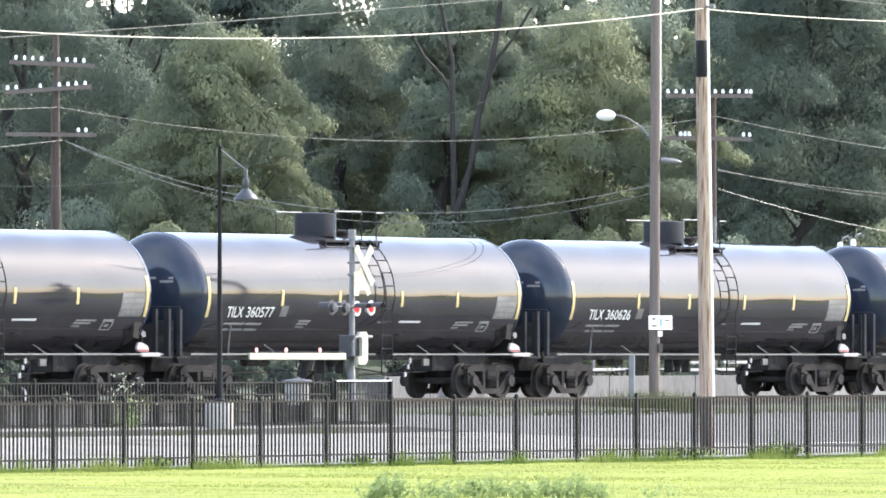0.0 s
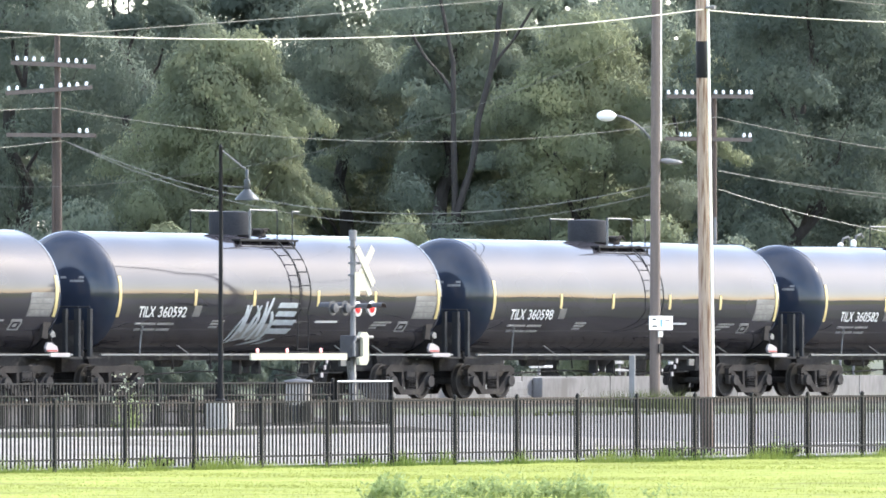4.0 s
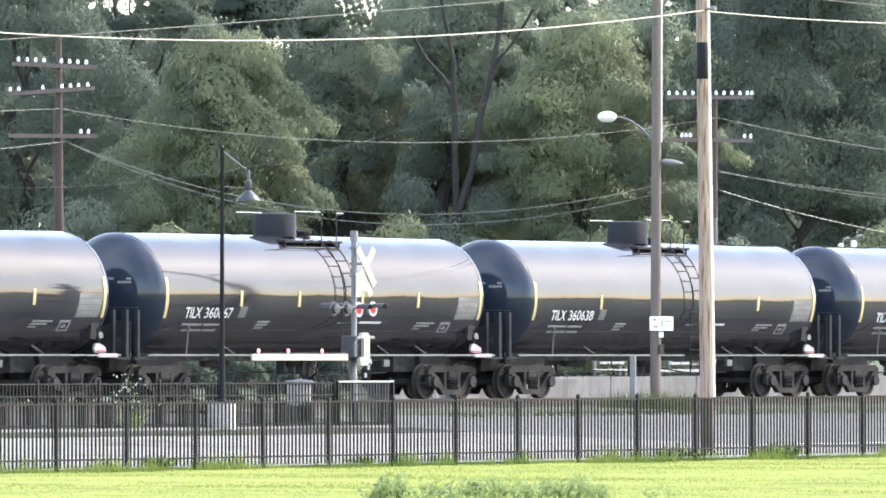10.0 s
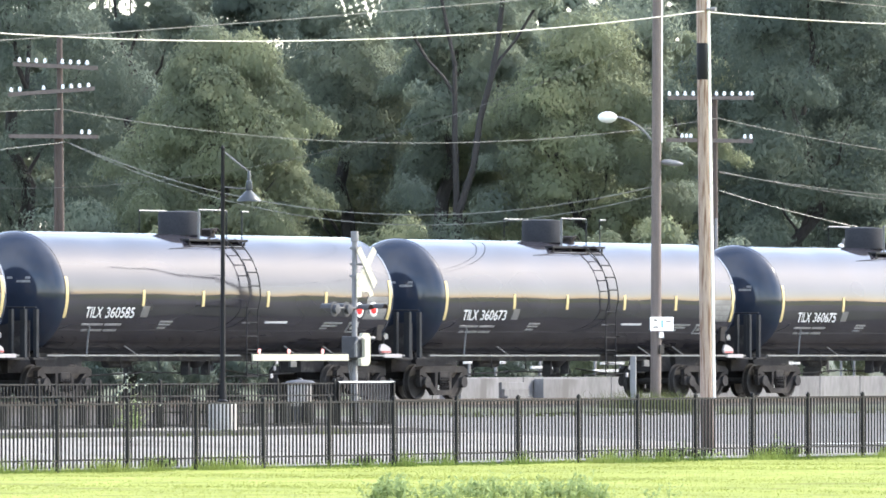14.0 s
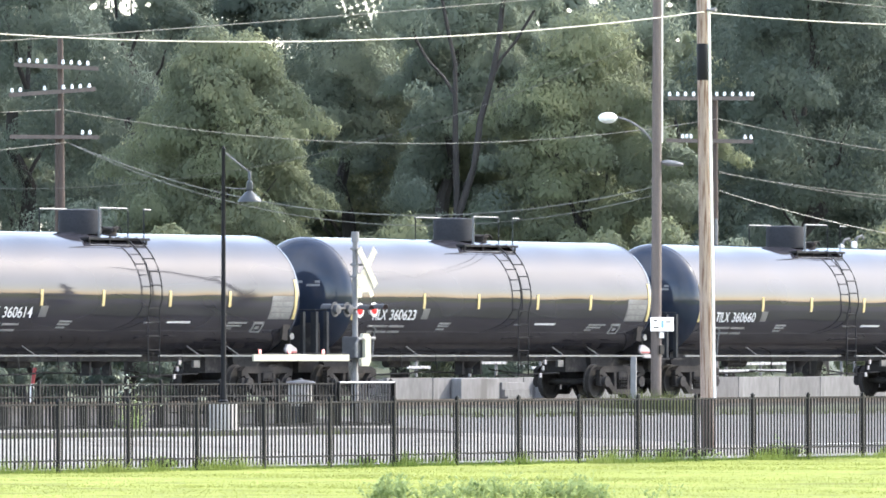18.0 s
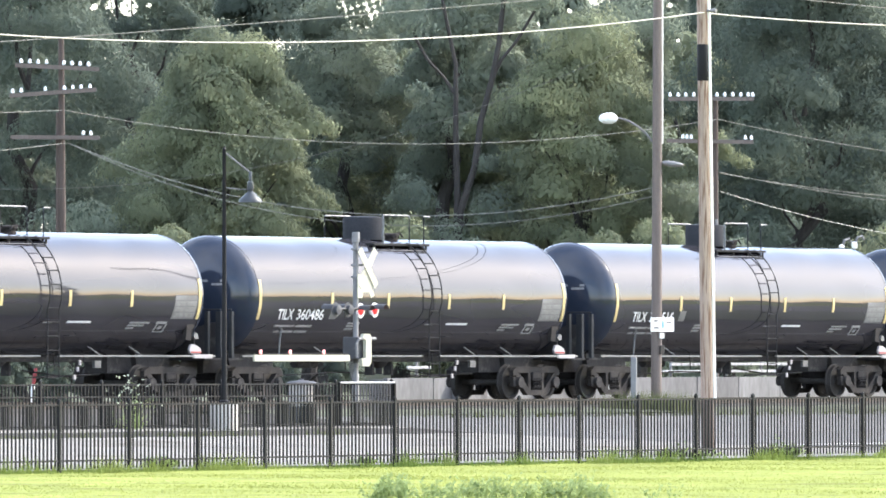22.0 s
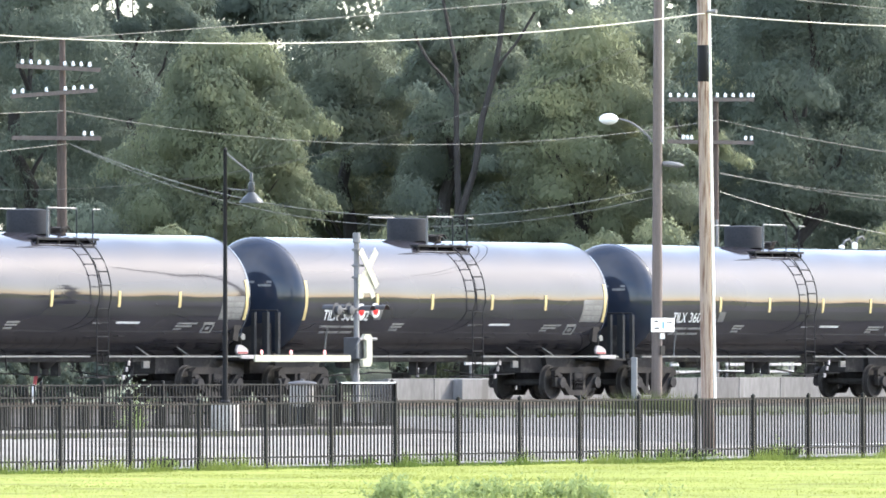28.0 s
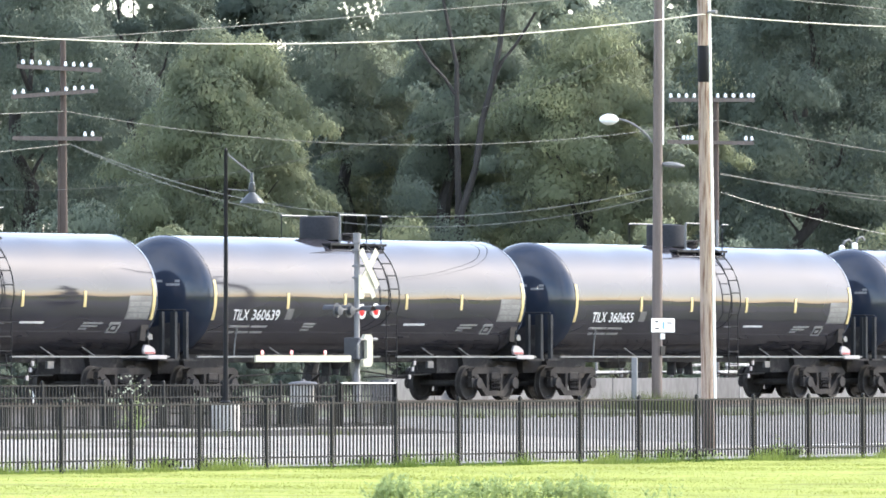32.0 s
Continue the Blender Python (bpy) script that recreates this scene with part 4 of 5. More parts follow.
telegraph(53.30, 15.09, 0.0, 9.30, [
    (9.20, 1.47, 1.21, 0.0, (-1.42, -1.17, -0.93, -0.68, -0.19, 0.05, 0.29, 0.54, 0.79, 1.02, 1.16)),
    (7.87, 1.52, 1.19, -0.02, (-1.02, -0.89, -0.76, 0.93, 1.12))], (0.0, 0.0), "dark telegraph pole with two crossarms of insulators")


def wire(label, pts, r, material=CABLE, group="overhead wires"):
    """A sagging wire through the given points: x, y, z, and the sag of the stretch that follows."""
    line = []
    for (x0, y0, z0, s0), (x1, y1, z1, _) in zip(pts, pts[1:]):
        for k in range(24):
            u = k / 24
            line.append((x0 + (x1 - x0) * u, y0 + (y1 - y0) * u, z0 + (z1 - z0) * u - 4 * s0 * u * (1 - u)))
    line.append(pts[-1][:3])
    b = B()
    tube(b, line, r, 6)
    return thing("overhead_wire", label, "wire", group, data=mesh_of("overhead_wire", b, material, True))


wire("thick bright power cable between the poles", [(-53.19, -24.63, 8.08, 0.807), (-13.69, -24.99, 8.95, 0.312), (9.81, -26.39, 9.61, 0.000)], 0.015, CABLE)
wire("thin grey upper power cable", [(-25.13, -9.09, 8.03, 0.000), (-15.31, -7.72, 8.63, 0.045), (12.20, -7.95, 10.74, 0.000)], 0.010, CABLE_DARK)
wire("thin grey upper power cable", [(12.20, -7.95, 10.80, -0.052), (36.52, -6.91, 10.46, 0.000)], 0.010, CABLE_DARK)
wire("telegraph cable strung between the poles", [(17.84, 22.07, 7.90, 0.000), (29.16, 22.96, 8.42, 0.887), (53.33, 15.00, 8.57, 0.117), (64.41, 12.57, 7.44, 0.000)], 0.012, CABLE_DARK)
wire("slack grey service cable overhead", [(17.84, 22.07, 6.55, 0.000), (29.24, 22.84, 7.45, 1.367), (12.20, -7.95, 5.58, 0.000)], 0.012, CABLE_DARK)
wire("slack grey service cable overhead", [(29.24, 22.84, 7.44, 1.510), (12.20, -7.95, 5.36, 0.000)], 0.010, CABLE_DARK)
wire("slack grey service cable overhead", [(53.35, 14.97, 6.92, 0.145), (64.41, 12.57, 5.96, 0.000)], 0.010, CABLE_DARK)
wire("slack grey service cable overhead", [(53.35, 14.97, 6.88, 0.126), (64.41, 12.57, 6.14, 0.000)], 0.010, CABLE_DARK)
wire("pale twisted service cable", [(53.35, 14.97, 6.32, 0.185), (64.41, 12.57, 4.73, 0.000)], 0.01, CABLE)
wire("thin grey cable in front of the trees", [(13.37, 14.16, 5.76, 1.10), (12.20, -7.95, 9.56, 0.0)], 0.006, CABLE_DARK)

post = thing("signal_post", "thin grey post behind the track", "post", at=pose(47.6, 11.6, -0.4))
b = B()
rod(b, (0, 0, -0.2), (0, 0, 5.75), 0.045, 8)
part("shaft", b, GALV, post)
for x, y, h in ((50.0, 8.6, 5.1), (51.3, 8.9, 5.2)):
    vp = thing("vent_pipe", "thin grey pipe with a pale bent top", "pipe", "vent pipes", at=pose(x, y, -0.4))
    b = B()
    tube(b, [(0, 0, -0.2), (0, 0, h - 0.25), (0.1, -0.05, h), (0.25, -0.12, h + 0.05), (0.32, -0.16, h - 0.06)], 0.04, 8)
    part("pipe", b, GALV, vp, smooth=True)
    b = B()
    lathe(b, [(0.02, -0.12), (0.09, -0.10), (0.09, 0.06), (0.03, 0.10)], 10, centre=(0.0, 0, h - 0.22))
    part("cap", b, WHITE, vp, smooth=True)

# ---- trees ----
def leaves(centres, radii, counts, size, rng, droop=0.35, shell=0.55, slim=0.40):
    """Corners of small leaves scattered through lumpy clumps, and the rounded normals that they are shaded with."""
    out, soft = [], []
    for (c, r, n) in zip(centres, radii, counts):
        d = rng.normal(size=(n, 3))
        d /= np.linalg.norm(d, axis=1)[:, None]
        rad = shell + (1 - shell) * rng.random(n) ** 0.8
        rad *= 1 + 0.30 * np.sin(d[:, 0] * 5 + c[0]) * np.sin(d[:, 1] * 5 + c[1]) * np.sin(d[:, 2] * 6 + c[2])
        rad += 0.22 * rng.random(n) ** 6
        off = d * rad[:, None] * np.array(r)
        # outer sprays hang a little
        off[:, 2] -= droop * 0.45 * (off[:, 0] ** 2 + off[:, 1] ** 2) / r[0]
        pos = np.array(c) + off
        nrm = d + rng.normal(size=(n, 3)) * 0.40 + np.array([0, 0, 0.2])
        nrm /= np.linalg.norm(nrm, axis=1)[:, None]
        t = rng.normal(size=(n, 3)) * 0.8 + np.array([0, 0, -droop * 2])
        t -= nrm * (t * nrm).sum(1)[:, None]
        t /= np.linalg.norm(t, axis=1)[:, None] + 1e-9
        s = np.cross(nrm, t)
        L = size * (0.6 + 0.8 * rng.random(n))[:, None]
        W = L * slim
        out.append(np.stack([pos - t * L - s * W, pos + t * L, pos - t * L + s * W], axis=1))
        wide = np.array([c[0], c[1], 0.0])
        wide /= np.linalg.norm(wide) + 1e-6
        f = d * np.array([0.8, 0.8, 0.4]) + wide * 0.4 + nrm * 0.3
        f /= np.linalg.norm(f, axis=1)[:, None]
        face = np.cross(out[-1][:, 1] - out[-1][:, 0], out[-1][:, 2] - out[-1][:, 0])
        back = (face * f).sum(1) < 0
        out[-1][back] = out[-1][back][:, ::-1]
        soft.append(f)
    return np.concatenate(out), np.concatenate(soft)


def leafy(name, q, soft, material):
    """A mesh of loose leaves that carries its rounded normals."""
    me = raw_mesh(name, q.reshape(-1, 3), 3, material)
    me.attributes.new("custom_normal", "FLOAT_VECTOR", "POINT").data.foreach_set("vector", np.repeat(soft, 3, axis=0).astype(np.float32).ravel())
    me.update()
    return me


# openings cut along the camera's sight lines so sky shows: line, radius, raggedness
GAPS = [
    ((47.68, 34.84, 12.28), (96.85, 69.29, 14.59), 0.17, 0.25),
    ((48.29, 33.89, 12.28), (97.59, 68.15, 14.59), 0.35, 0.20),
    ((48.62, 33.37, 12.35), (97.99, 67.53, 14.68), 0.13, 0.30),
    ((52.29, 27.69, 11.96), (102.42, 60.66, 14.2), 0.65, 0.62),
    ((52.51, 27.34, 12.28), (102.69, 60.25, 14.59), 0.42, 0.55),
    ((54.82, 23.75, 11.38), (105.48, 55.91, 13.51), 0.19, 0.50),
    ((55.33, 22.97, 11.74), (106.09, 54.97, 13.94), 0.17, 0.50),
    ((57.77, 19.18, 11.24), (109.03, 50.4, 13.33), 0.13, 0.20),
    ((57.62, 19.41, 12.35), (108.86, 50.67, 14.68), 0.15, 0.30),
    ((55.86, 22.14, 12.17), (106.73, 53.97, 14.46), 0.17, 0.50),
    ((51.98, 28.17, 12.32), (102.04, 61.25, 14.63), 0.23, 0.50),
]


def limb(bm, a, b, r0, r1, rng, n=5):
    pts = []
    a, b = Vector(a), Vector(b)
    for k in range(n + 1):
        u = k / n
        w = 0.06 * (b - a).length * math.sin(u * math.pi)
        pts.append((a.lerp(b, u) + Vector((rng.uniform(-w, w), rng.uniform(-w, w), 0)), r0 + (r1 - r0) * u))
    rings = []
    for p, r in pts:
        rings.append([bm.verts.new(p + Vector((r * math.cos(k * math.tau / 8), r * math.sin(k * math.tau / 8), 0))) for k in range(8)])
    for p, q in zip(rings, rings[1:]):
        for k in range(8):
            bm.faces.new((p[k], p[(k + 1) % 8], q[(k + 1) % 8], q[k]))
    bm.faces.new(rings[0][::-1])
    bm.faces.new(rings[-1])


def tree(x, y, z, height, spread, low, material, seed, clumps=26, per=2500, size=0.072, label="tall leafy tree in full summer green", droop=0.8, group="wood behind the railway", name="tree"):
    """A trunk that forks into limbs, and a crown of uneven clumps of leaves from low up to height."""
    rng = np.random.default_rng(seed)
    pr = random.Random(seed)
    t = thing(name, label, "tree", group, at=pose(x, y, z))
    bm = B()
    limb(bm, (0, 0, -0.4), (pr.uniform(-.5, .5), pr.uniform(-.5, .5), height * 0.55), 0.34, 0.20, pr, 7)
    cs, rs, ns = [], [], []
    boughs = max(6, int(clumps * 0.42))
    for k in range(boughs):
        u = (k + 0.5) / boughs
        h = low + (height - low) * min(1.0, u + pr.uniform(-0.03, 0.03))
        wide = spread * max(0.25, 1 - abs(2 * u - 0.85) ** 2.6) ** 0.55 * pr.uniform(0.72, 1.12)
        a = k * 2.399 + pr.uniform(-0.5, 0.5)
        # each bough: a dome of leaves and smaller ones that hang outwards below it
        q = spread * pr.uniform(0.26, 0.42)
        for m, (reach, size_m, fall) in enumerate(((0.62, 1.0, 0.0), (0.95, 0.66, 0.55), (0.80, 0.55, 0.75))):
            am = a + (0.0, 0.25, -0.45)[m] + pr.uniform(-0.15, 0.15)
            c = (wide * reach * math.cos(am), wide * reach * math.sin(am), h - q * fall * pr.uniform(0.7, 1.3))
            qm = q * size_m * pr.uniform(0.85, 1.15)
            cs.append(c)
            rs.append((qm * pr.uniform(0.95, 1.3), qm * pr.uniform(0.95, 1.3), qm * pr.uniform(0.50, 0.75)))
            ns.append(int(per * 1.15 * size_m ** 1.6 * pr.uniform(0.8, 1.2)))
        if k % 2 == 0:
            s = max(0.8, h - wide * 0.8)
            limb(bm, (0, 0, min(s, height * 0.6)), (c[0] * 0.7, c[1] * 0.7, h), 0.09, 0.02, pr)
    part("trunk", bm, BARK, t, smooth=True)
    q, soft = leaves(cs, rs, ns, size, rng, droop)
    mid = q.mean(axis=1) + np.array([x, y, z])
    # drop the leaves that lie near these sight lines
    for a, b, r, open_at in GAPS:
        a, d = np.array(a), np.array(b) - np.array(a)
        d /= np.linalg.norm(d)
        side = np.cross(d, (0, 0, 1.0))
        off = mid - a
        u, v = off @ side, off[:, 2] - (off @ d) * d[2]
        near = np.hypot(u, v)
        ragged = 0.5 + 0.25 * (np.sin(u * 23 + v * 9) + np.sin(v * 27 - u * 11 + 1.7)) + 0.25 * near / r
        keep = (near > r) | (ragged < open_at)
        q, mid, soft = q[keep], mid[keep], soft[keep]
    part("crown", leafy("crown", q, soft, material), material, t)
    return t


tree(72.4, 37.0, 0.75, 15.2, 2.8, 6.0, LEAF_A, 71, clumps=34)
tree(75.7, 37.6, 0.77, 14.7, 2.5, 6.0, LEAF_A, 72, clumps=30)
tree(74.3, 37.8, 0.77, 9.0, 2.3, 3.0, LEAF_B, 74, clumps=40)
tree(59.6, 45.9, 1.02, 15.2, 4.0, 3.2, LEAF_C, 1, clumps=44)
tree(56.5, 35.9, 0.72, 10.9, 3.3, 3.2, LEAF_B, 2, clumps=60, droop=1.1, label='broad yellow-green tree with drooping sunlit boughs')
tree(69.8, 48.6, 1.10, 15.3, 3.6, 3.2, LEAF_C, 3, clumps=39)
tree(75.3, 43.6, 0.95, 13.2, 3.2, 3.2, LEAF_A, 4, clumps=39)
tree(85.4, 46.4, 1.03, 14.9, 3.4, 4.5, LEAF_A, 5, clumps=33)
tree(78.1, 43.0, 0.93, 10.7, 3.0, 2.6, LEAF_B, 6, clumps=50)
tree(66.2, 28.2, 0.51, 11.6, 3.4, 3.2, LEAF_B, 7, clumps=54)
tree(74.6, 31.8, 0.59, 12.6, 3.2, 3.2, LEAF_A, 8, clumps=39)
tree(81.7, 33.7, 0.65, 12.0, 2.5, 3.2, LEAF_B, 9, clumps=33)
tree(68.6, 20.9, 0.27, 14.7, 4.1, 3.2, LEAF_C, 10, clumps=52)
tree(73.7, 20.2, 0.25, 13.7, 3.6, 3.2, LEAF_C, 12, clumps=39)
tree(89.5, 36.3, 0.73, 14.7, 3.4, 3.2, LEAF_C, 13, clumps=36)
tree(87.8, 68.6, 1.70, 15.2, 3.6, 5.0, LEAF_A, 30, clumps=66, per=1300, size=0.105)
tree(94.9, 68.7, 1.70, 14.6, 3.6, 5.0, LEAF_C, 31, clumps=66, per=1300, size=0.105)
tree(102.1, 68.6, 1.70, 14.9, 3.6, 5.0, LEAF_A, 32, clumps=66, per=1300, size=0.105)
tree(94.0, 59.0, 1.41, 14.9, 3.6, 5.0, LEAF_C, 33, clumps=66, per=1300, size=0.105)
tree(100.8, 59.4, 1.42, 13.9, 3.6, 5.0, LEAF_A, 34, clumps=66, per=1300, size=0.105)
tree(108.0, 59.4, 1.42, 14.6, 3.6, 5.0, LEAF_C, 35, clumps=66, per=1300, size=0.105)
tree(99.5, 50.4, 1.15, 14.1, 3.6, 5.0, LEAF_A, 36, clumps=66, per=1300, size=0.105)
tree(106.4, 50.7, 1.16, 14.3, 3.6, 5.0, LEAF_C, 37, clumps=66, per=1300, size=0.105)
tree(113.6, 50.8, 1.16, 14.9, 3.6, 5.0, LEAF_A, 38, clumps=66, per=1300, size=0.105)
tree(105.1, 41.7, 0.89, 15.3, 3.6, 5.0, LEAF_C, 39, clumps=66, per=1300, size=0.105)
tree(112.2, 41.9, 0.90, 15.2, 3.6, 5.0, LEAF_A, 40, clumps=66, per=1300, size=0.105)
forked = thing("tree", "tall tree with a dark forked bare trunk", "tree", "wood behind the railway", at=pose(62.3, 30.5, 0.55))
b = B()
pr = random.Random(5)
for stem in (((0, 0, -0.4), (0, 0, 4.4), (-0.03, -0.02, 7.3), (-0.06, -0.02, 9.2), (-0.2, 0.16, 11.3), (-0.3, 0.24, 13.5)),
             ((0.02, 0, 3.8), (0.31, -0.54, 6.9), (0.59, -1.04, 9.8), (0.75, -1.34, 12.1), (0.9, -1.6, 14.1)),
             ((-0.06, -0.02, 9.2), (-0.5, 0.8, 10.4), (-0.7, 1.3, 11.6)),
             ((0.59, -1.04, 9.8), (0.95, -1.75, 11.0), (1.2, -2.3, 12.0))):
    thick = 0.135 if stem[0][2] < 5 else 0.07
    for k, (p, q) in enumerate(zip(stem, stem[1:])):
        limb(b, p, q, thick * (1 - 0.13 * k), thick * (1 - 0.13 * (k + 1)), pr, 2)
part("trunk", b, BARK, forked, "dark forked trunk", True)
q, soft = leaves([(-0.9, 1.5, 12.0), (1.2, -2.2, 12.8), (0.0, 0.0, 13.8), (0.5, -0.9, 7.0), (-0.7, 1.0, 9.4), (-0.3, 0.3, 4.4), (0.7, -1.1, 5.6), (-0.9, 1.2, 6.0)],
                 [(1.0, 1.0, 0.7), (1.0, 1.0, 0.7), (1.2, 1.2, 0.9), (0.4, 0.4, 0.3), (0.5, 0.5, 0.3), (1.3, 1.3, 0.9), (1.0, 1.0, 0.7), (0.9, 0.9, 0.6)], [1800, 1800, 2400, 350, 420, 3400, 2200, 1800], 0.072, np.random.default_rng(5), 0.8)
part("crown", leafy("crown", q, soft, LEAF_A), LEAF_A, forked)
tree(44.1, 36.6, 0.74, 3.8, 2.4, 0.3, LEAF_A, 60, clumps=20, per=900, name='bush', label='dense green bush at the foot of the wood')
tree(51.4, 38.3, 0.79, 5.4, 2.4, 0.3, LEAF_A, 61, clumps=20, per=900, name='bush', label='dense green bush at the foot of the wood')
tree(51.2, 34.9, 0.69, 4.7, 2.4, 0.3, LEAF_B, 62, clumps=20, per=900, name='bush', label='dense green bush at the foot of the wood')
tree(51.0, 31.4, 0.58, 4.1, 2.4, 0.3, LEAF_A, 63, clumps=20, per=900, name='bush', label='dense green bush at the foot of the wood')
tree(50.8, 28.2, 0.49, 3.5, 2.4, 0.3, LEAF_A, 64, clumps=20, per=900, name='bush', label='dense green bush at the foot of the wood')
tree(58.0, 29.9, 0.54, 5.0, 2.4, 0.3, LEAF_B, 65, clumps=20, per=900, name='bush', label='dense green bush at the foot of the wood')
tree(57.6, 26.9, 0.45, 4.4, 2.4, 0.3, LEAF_A, 66, clumps=20, per=900, name='bush', label='dense green bush at the foot of the wood')
tree(57.4, 23.5, 0.34, 3.8, 2.4, 0.3, LEAF_A, 67, clumps=20, per=900, name='bush', label='dense green bush at the foot of the wood')
tree(57.1, 20.2, 0.25, 5.4, 2.4, 0.3, LEAF_B, 68, clumps=20, per=900, name='bush', label='dense green bush at the foot of the wood')
tree(56.9, 16.9, 0.15, 4.7, 2.4, 0.3, LEAF_A, 69, clumps=20, per=900, name='bush', label='dense green bush at the foot of the wood')
tree(64.3, 18.2, 0.19, 4.1, 2.4, 0.3, LEAF_A, 70, clumps=20, per=900, name='bush', label='dense green bush at the foot of the wood')
tree(64.1, 14.9, 0.09, 5.7, 2.4, 0.3, LEAF_B, 71, clumps=20, per=900, name='bush', label='dense green bush at the foot of the wood')
tree(-4.0, 9.3, -0.40, 2.3, 1.5, 0.3, LEAF_C, 400, clumps=14, per=420, size=0.085, name="bush", label="dense dark green bush along the far side of the track")
tree(-1.2, 10.0, -0.40, 2.8, 1.5, 0.3, LEAF_C, 401, clumps=14, per=420, size=0.085, name="bush", label="dense dark green bush along the far side of the track")
tree(1.8, 10.7, -0.40, 2.4, 1.5, 0.3, LEAF_C, 402, clumps=14, per=420, size=0.085, name="bush", label="dense dark green bush along the far side of the track")
tree(4.4, 9.3, -0.40, 2.9, 1.5, 0.3, LEAF_C, 403, clumps=14, per=420, size=0.085, name="bush", label="dense dark green bush along the far side of the track")
tree(7.2, 10.0, -0.40, 2.6, 1.5, 0.3, LEAF_C, 404, clumps=14, per=420, size=0.085, name="bush", label="dense dark green bush along the far side of the track")
tree(10.3, 10.7, -0.40, 2.3, 1.5, 0.3, LEAF_C, 405, clumps=14, per=420, size=0.085, name="bush", label="dense dark green bush along the far side of the track")
tree(13.0, 9.3, -0.40, 2.8, 1.5, 0.3, LEAF_C, 406, clumps=14, per=420, size=0.085, name="bush", label="dense dark green bush along the far side of the track")
tree(16.2, 10.0, -0.40, 2.4, 1.5, 0.3, LEAF_C, 407, clumps=14, per=420, size=0.085, name="bush", label="dense dark green bush along the far side of the track")
tree(19.0, 10.7, -0.40, 2.9, 1.5, 0.3, LEAF_C, 408, clumps=14, per=420, size=0.085, name="bush", label="dense dark green bush along the far side of the track")
tree(21.6, 9.3, -0.40, 2.6, 1.5, 0.3, LEAF_C, 409, clumps=14, per=420, size=0.085, name="bush", label="dense dark green bush along the far side of the track")


# ---- grass and weeds ----
def blades(name, label, spots, rng, h0, h1, width, material, lean=0.35):
    """Upright blades: triangles at the given feet."""
    p = np.asarray(spots, dtype=float)
    n = len(p)
    h = h0 + (h1 - h0) * rng.random(n) ** 1.5
    a = rng.random(n) * math.tau
    w = width * (0.6 + 0.8 * rng.random(n))
    side = np.stack([np.cos(a) * w, np.sin(a) * w, np.zeros(n)], 1)
    tip = p + np.stack([rng.normal(size=n) * lean * h, rng.normal(size=n) * lean * h, h], 1)
    q = np.stack([p - side, p + side, tip], 1).reshape(-1, 3)
    me = raw_mesh(name, q, 3, material)
    return thing(name, label, "grass", kind="stuff", data=me)


rng = np.random.default_rng(11)
n = 12000
xs = rng.uniform(-48, -4, n)
dens = np.array([0.5 + 0.5 * noise.noise(Vector((x * 0.6, 3.1, 0))) for x in xs])
keep = rng.random(n) < np.clip(dens * 1.3, 0.15, 1)
spots = np.stack([xs, rng.normal(-27.7, 0.28, n), np.full(n, -1.19)], 1)[keep]
blades("fence_grass", "tall uncut grass and weeds along the fence foot", spots, rng, 0.03, 0.24, 0.008, BLADE)
n = 110000
near, across = rng.uniform(142, 205, n), rng.uniform(-11, 11, n)
xs, ys = EYE.x + AHEAD.x * near + AHEAD.y * across, EYE.y + AHEAD.y * near - AHEAD.x * across
on = ys < -27.9
xs, ys = xs[on], ys[on]
spots = np.stack([xs, ys, np.interp(ys, (-60, -50, -42, -35, -30, -27.9), (-1.15, -1.13, -1.15, -1.17, -1.185, -1.18)) - 0.01], 1)
blades("lawn_grass", "short mown blades of sunlit lawn grass", spots, rng, 0.015, 0.042, 0.009, TURF, 0.6)
n = 3600
tuft = rng.uniform(-48, -4, 26)[rng.integers(0, 26, n)]
spots = np.stack([tuft + rng.normal(0, 0.22, n), rng.normal(-27.75, 0.14, n), np.full(n, -1.19)], 1)
blades("fence_tufts", "taller grass tufts left uncut at the fence", spots, rng, 0.14, 0.44, 0.008, BLADE)
n = 5000
xs = rng.uniform(-2, 40, n)
spots = np.stack([xs, rng.uniform(-11.5, -6.5, n), np.full(n, -0.36)], 1)
blades("verge_grass", "rough grass on the verge beside the track", spots, rng, 0.05, 0.20, 0.014, DRY)
n = 1500
xs = rng.uniform(-30, -12, n)
keep = rng.random(n) < np.clip([0.55 + 0.9 * noise.noise(Vector((x * 0.5, 7.7, 0))) for x in xs], 0.1, 1)
spots = np.stack([xs, rng.normal(-14.55, 0.22, n), np.full(n, -0.69)], 1)[keep]
blades("path_edge_grass", "thin dry grass along the edge of the dark path", spots, rng, 0.05, 0.26, 0.012, DRY)
n = 1600
spots = np.stack([rng.normal(11.3, 0.65, n), rng.normal(-8.3, 0.5, n), np.full(n, -0.32)], 1)
blades("pole_foot_grass", "tuft of long grass round the pole's foot", spots, rng, 0.20, 0.66, 0.014, DRY)


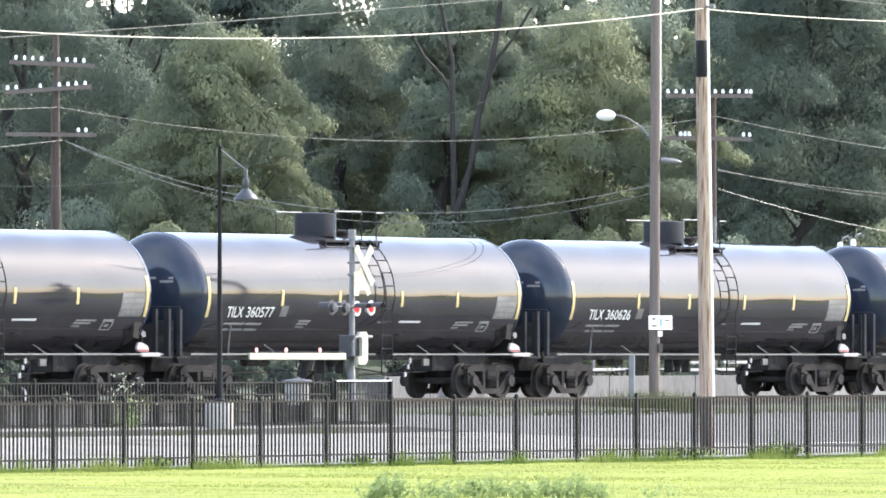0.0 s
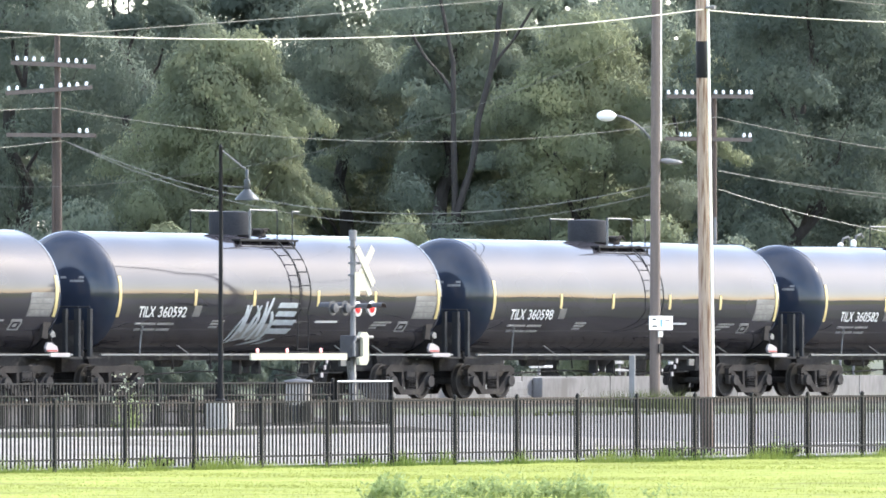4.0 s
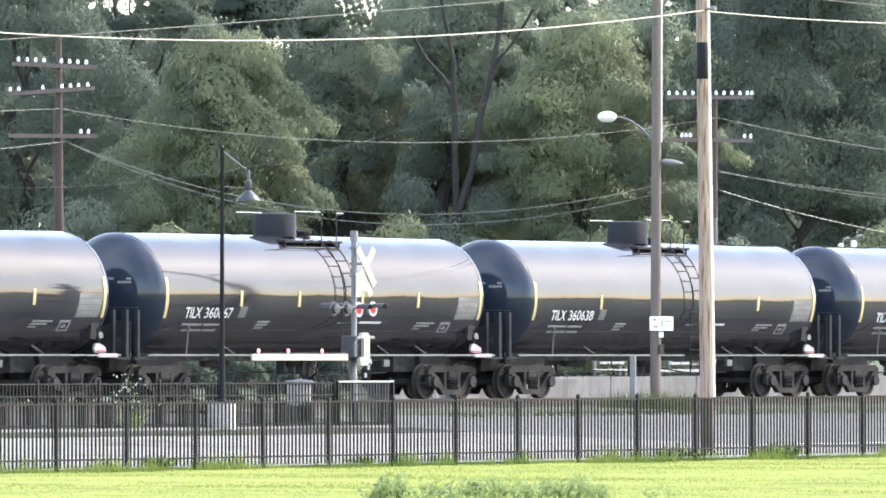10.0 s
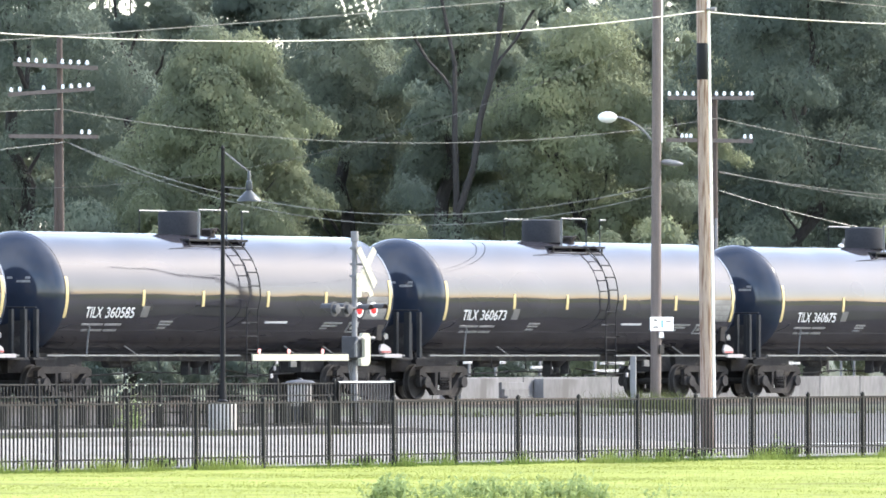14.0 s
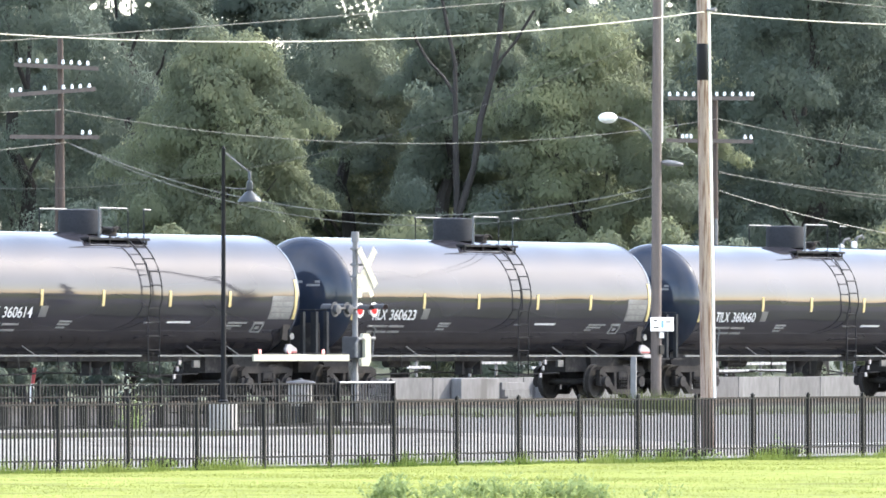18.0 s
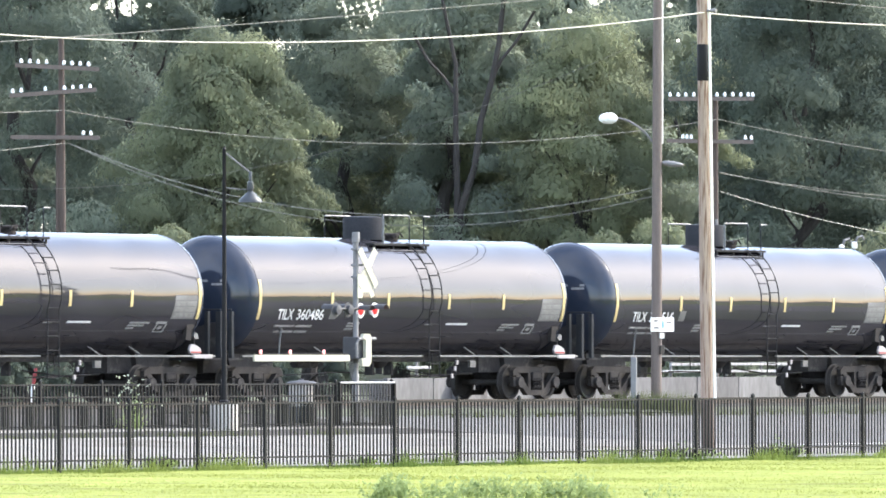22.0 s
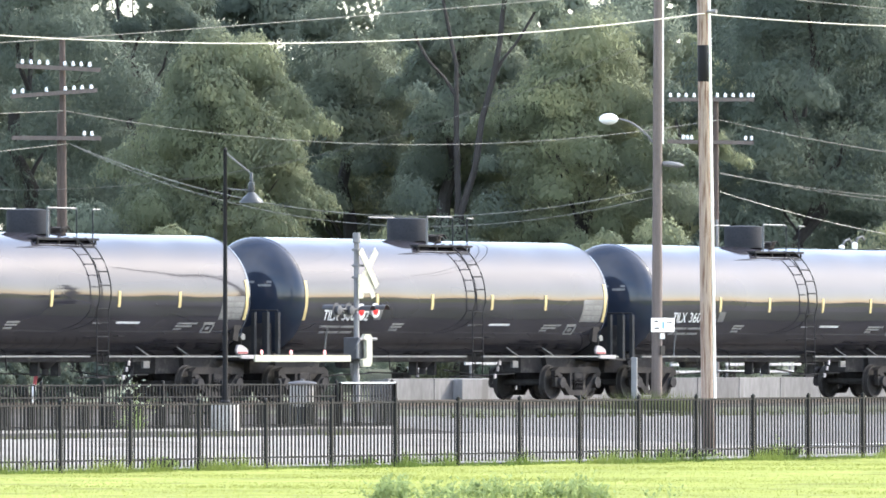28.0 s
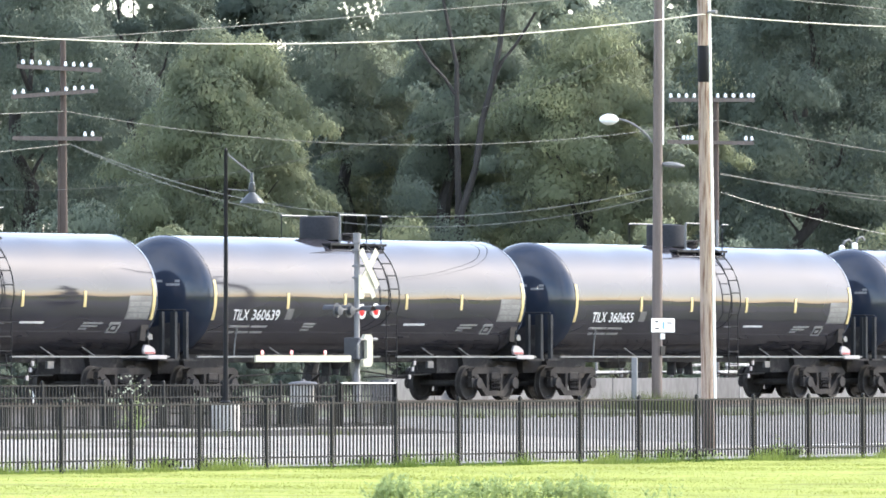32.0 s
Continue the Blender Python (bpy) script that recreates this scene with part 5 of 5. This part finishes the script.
def weed(x, y, z, h, seed, material=WEED, name="weed", label="leafy pale green weed at the lawn's edge", group="weeds", width=0.25, n=330, bloom=False):
    """A tuft of thin upright stalks with narrow leaves along them."""
    pr = random.Random(seed)
    rg2 = np.random.default_rng(seed)
    w = thing(name, label, "plant", group, at=pose(x, y, z))
    out = []
    for k in range(n // 8):
        a, r = pr.uniform(0, math.tau), width * math.sqrt(pr.random())
        foot = np.array([r * math.cos(a) * 0.6, r * math.sin(a) * 0.6, -0.03])
        tip = np.array([r * math.cos(a) * 1.5 + pr.gauss(0, 0.05), r * math.sin(a) * 1.5 + pr.gauss(0, 0.05), h * pr.uniform(0.35, 1.0) * (1 - 0.5 * r / width)])
        s = np.array([-math.sin(a), math.cos(a), 0]) * 0.009
        out.append(np.array([foot - s, foot + s, tip + s * 0.3, tip - s * 0.3]))
        for j in range(7):
            u = pr.uniform(0.25, 1.0)
            c = foot + (tip - foot) * u
            b2, L = pr.uniform(0, math.tau), pr.uniform(0.05, 0.12)
            d = np.array([math.cos(b2) * 0.7, math.sin(b2) * 0.7, pr.uniform(-0.1, 0.8)]) * L
            q = np.array([-math.sin(b2), math.cos(b2), 0.3]) * L * 0.26
            out.append(np.array([c, c + d * 0.5 + q, c + d, c + d * 0.5 - q]))
    tagged(part("foliage", raw_mesh("foliage", np.concatenate(out), 4, material), material, w), kind="stuff")
    if bloom:
        bl = []
        for k in range(60):
            c = np.array([pr.gauss(0, width * 0.5), pr.gauss(0, width * 0.5), h * pr.uniform(0.45, 1.0)])
            for m in range(3):
                d, q = rg2.normal(size=3) * 0.013, rg2.normal(size=3) * 0.013
                bl.append(np.array([c - d, c + q, c + d, c - q]))
        tagged(part("blossom", raw_mesh("blossom", np.concatenate(bl), 4, BLOOM), BLOOM, w), kind="stuff")
    return w


# weeds at the lawn's near edge: metres along the row, height, density
for k, (along, tall, thick) in enumerate((
        (-1.12, 0.36, 190), (-0.98, 0.48, 250), (-0.82, 0.52, 270), (-0.66, 0.40, 210), (-0.36, 0.28, 120), (-0.20, 0.34, 150), (0.02, 0.26, 110), (0.18, 0.36, 160),
        (0.42, 0.42, 170), (0.58, 0.50, 190), (0.78, 0.44, 170), (1.00, 0.38, 160), (1.22, 0.46, 180), (1.44, 0.34, 160), (1.66, 0.46, 230), (1.88, 0.42, 230), (2.10, 0.50, 270),
        (2.32, 0.46, 230), (2.50, 0.28, 120), (3.30, 0.22, 40), (3.62, 0.34, 40))):
    spot = EYE + AHEAD * (144.2 + 0.9 * (k % 3)) + Vector((RX, RY, 0)) * along
    weed(spot.x, spot.y, -1.15, tall * 1.2, 100 + k, n=thick, width=0.17)
weed(-18.07, -12.30, -0.63, 1.35, 200, name='shrub', label='pale flowering shrub against the fence', bloom=True, width=0.4, n=330)
weed(-14.99, -27.47, -1.10, 0.34, 220, name='weed', label='weed growing through the fence')
weed(-14.42, -27.47, -1.10, 0.50, 221, name='weed', label='weed growing through the fence')
weed(-14.08, -27.47, -1.10, 0.42, 222, name='weed', label='weed growing through the fence')
weed(-13.88, -27.47, -1.10, 0.36, 223, name='weed', label='weed growing through the fence')
weed(-19.21, -27.47, -1.10, 0.30, 224, name='weed', label='weed growing through the fence')
weed(-18.62, -27.47, -1.10, 0.40, 225, name='weed', label='weed growing through the fence')
weed(-17.78, -27.47, -1.10, 0.30, 226, name='weed', label='weed growing through the fence')
weed(-31.36, -27.45, -1.10, 0.20, 227, name='weed', label='weed growing through the fence')
weed(-39.00, -27.45, -1.10, 0.30, 228, name='weed', label='weed growing through the fence')
weed(-38.70, -27.45, -1.10, 0.24, 229, name='weed', label='weed growing through the fence')


# ---- motion ----
def motions():
    # the train's progress in car lengths
    way = [(0.0, 0.0), (1.0, 0.697), (2.0, 1.386), (3.0, 2.077), (3.5, 2.424), (5.5, 3.806), (6.0, 4.150), (7.0, 4.842), (8.0, 5.528), (9.0, 6.195),
           (10.0, 6.886), (11.0, 7.572), (12.0, 8.260), (13.0, 8.943), (14.0, 9.632), (14.5, 9.974), (16.5, 11.348), (17.0, 11.690), (18.0, 12.376), (19.0, 13.057),
           (20.0, 13.748), (21.0, 14.432), (22.0, 15.122), (23.0, 15.811), (24.0, 16.496), (25.0, 17.181), (27.5, 18.902), (28.0, 19.242), (29.0, 19.932), (30.0, 20.624),
           (31.0, 21.312), (32.0, 22.000)]

    def gone(t):
        for (t0, s0), (t1, s1) in zip(way, way[1:]):
            if t <= t1:
                return (s0 + (s1 - s0) * (t - t0) / (t1 - t0)) * PITCH
        return way[-1][1] * PITCH

    for k, car in CARS.items():
        home = 8.35 - PITCH * k
        walk(car, [(t, pose(home + gone(t), 0, 0)) for t, _ in way])
        # wheels roll while the car is near the crossing
        trucks = [o for o in car.children if o.name.startswith("truck")]
        times = [i / 30 for i in range(961) if -12 < home + gone(i / 30) < 52]
        if not times:
            continue
        for tk in trucks:
            for w in [o for o in tk.children if o.name.startswith("wheelset")]:
                x = w.matrix_basis.translation.x
                start = gone(times[0])
                rows = []
                if times[0] > 0:
                    rows.append((0.0, pose(x, 0, 0.457)))
                rows += [(t, pose(x, 0, 0.457, 0, math.degrees((gone(t) - start) / 0.457) % 360, 0)) for t in times]
                if times[-1] < 32:
                    rows.append((32.0, rows[-1][1]))
                walk(w, rows)


motions()
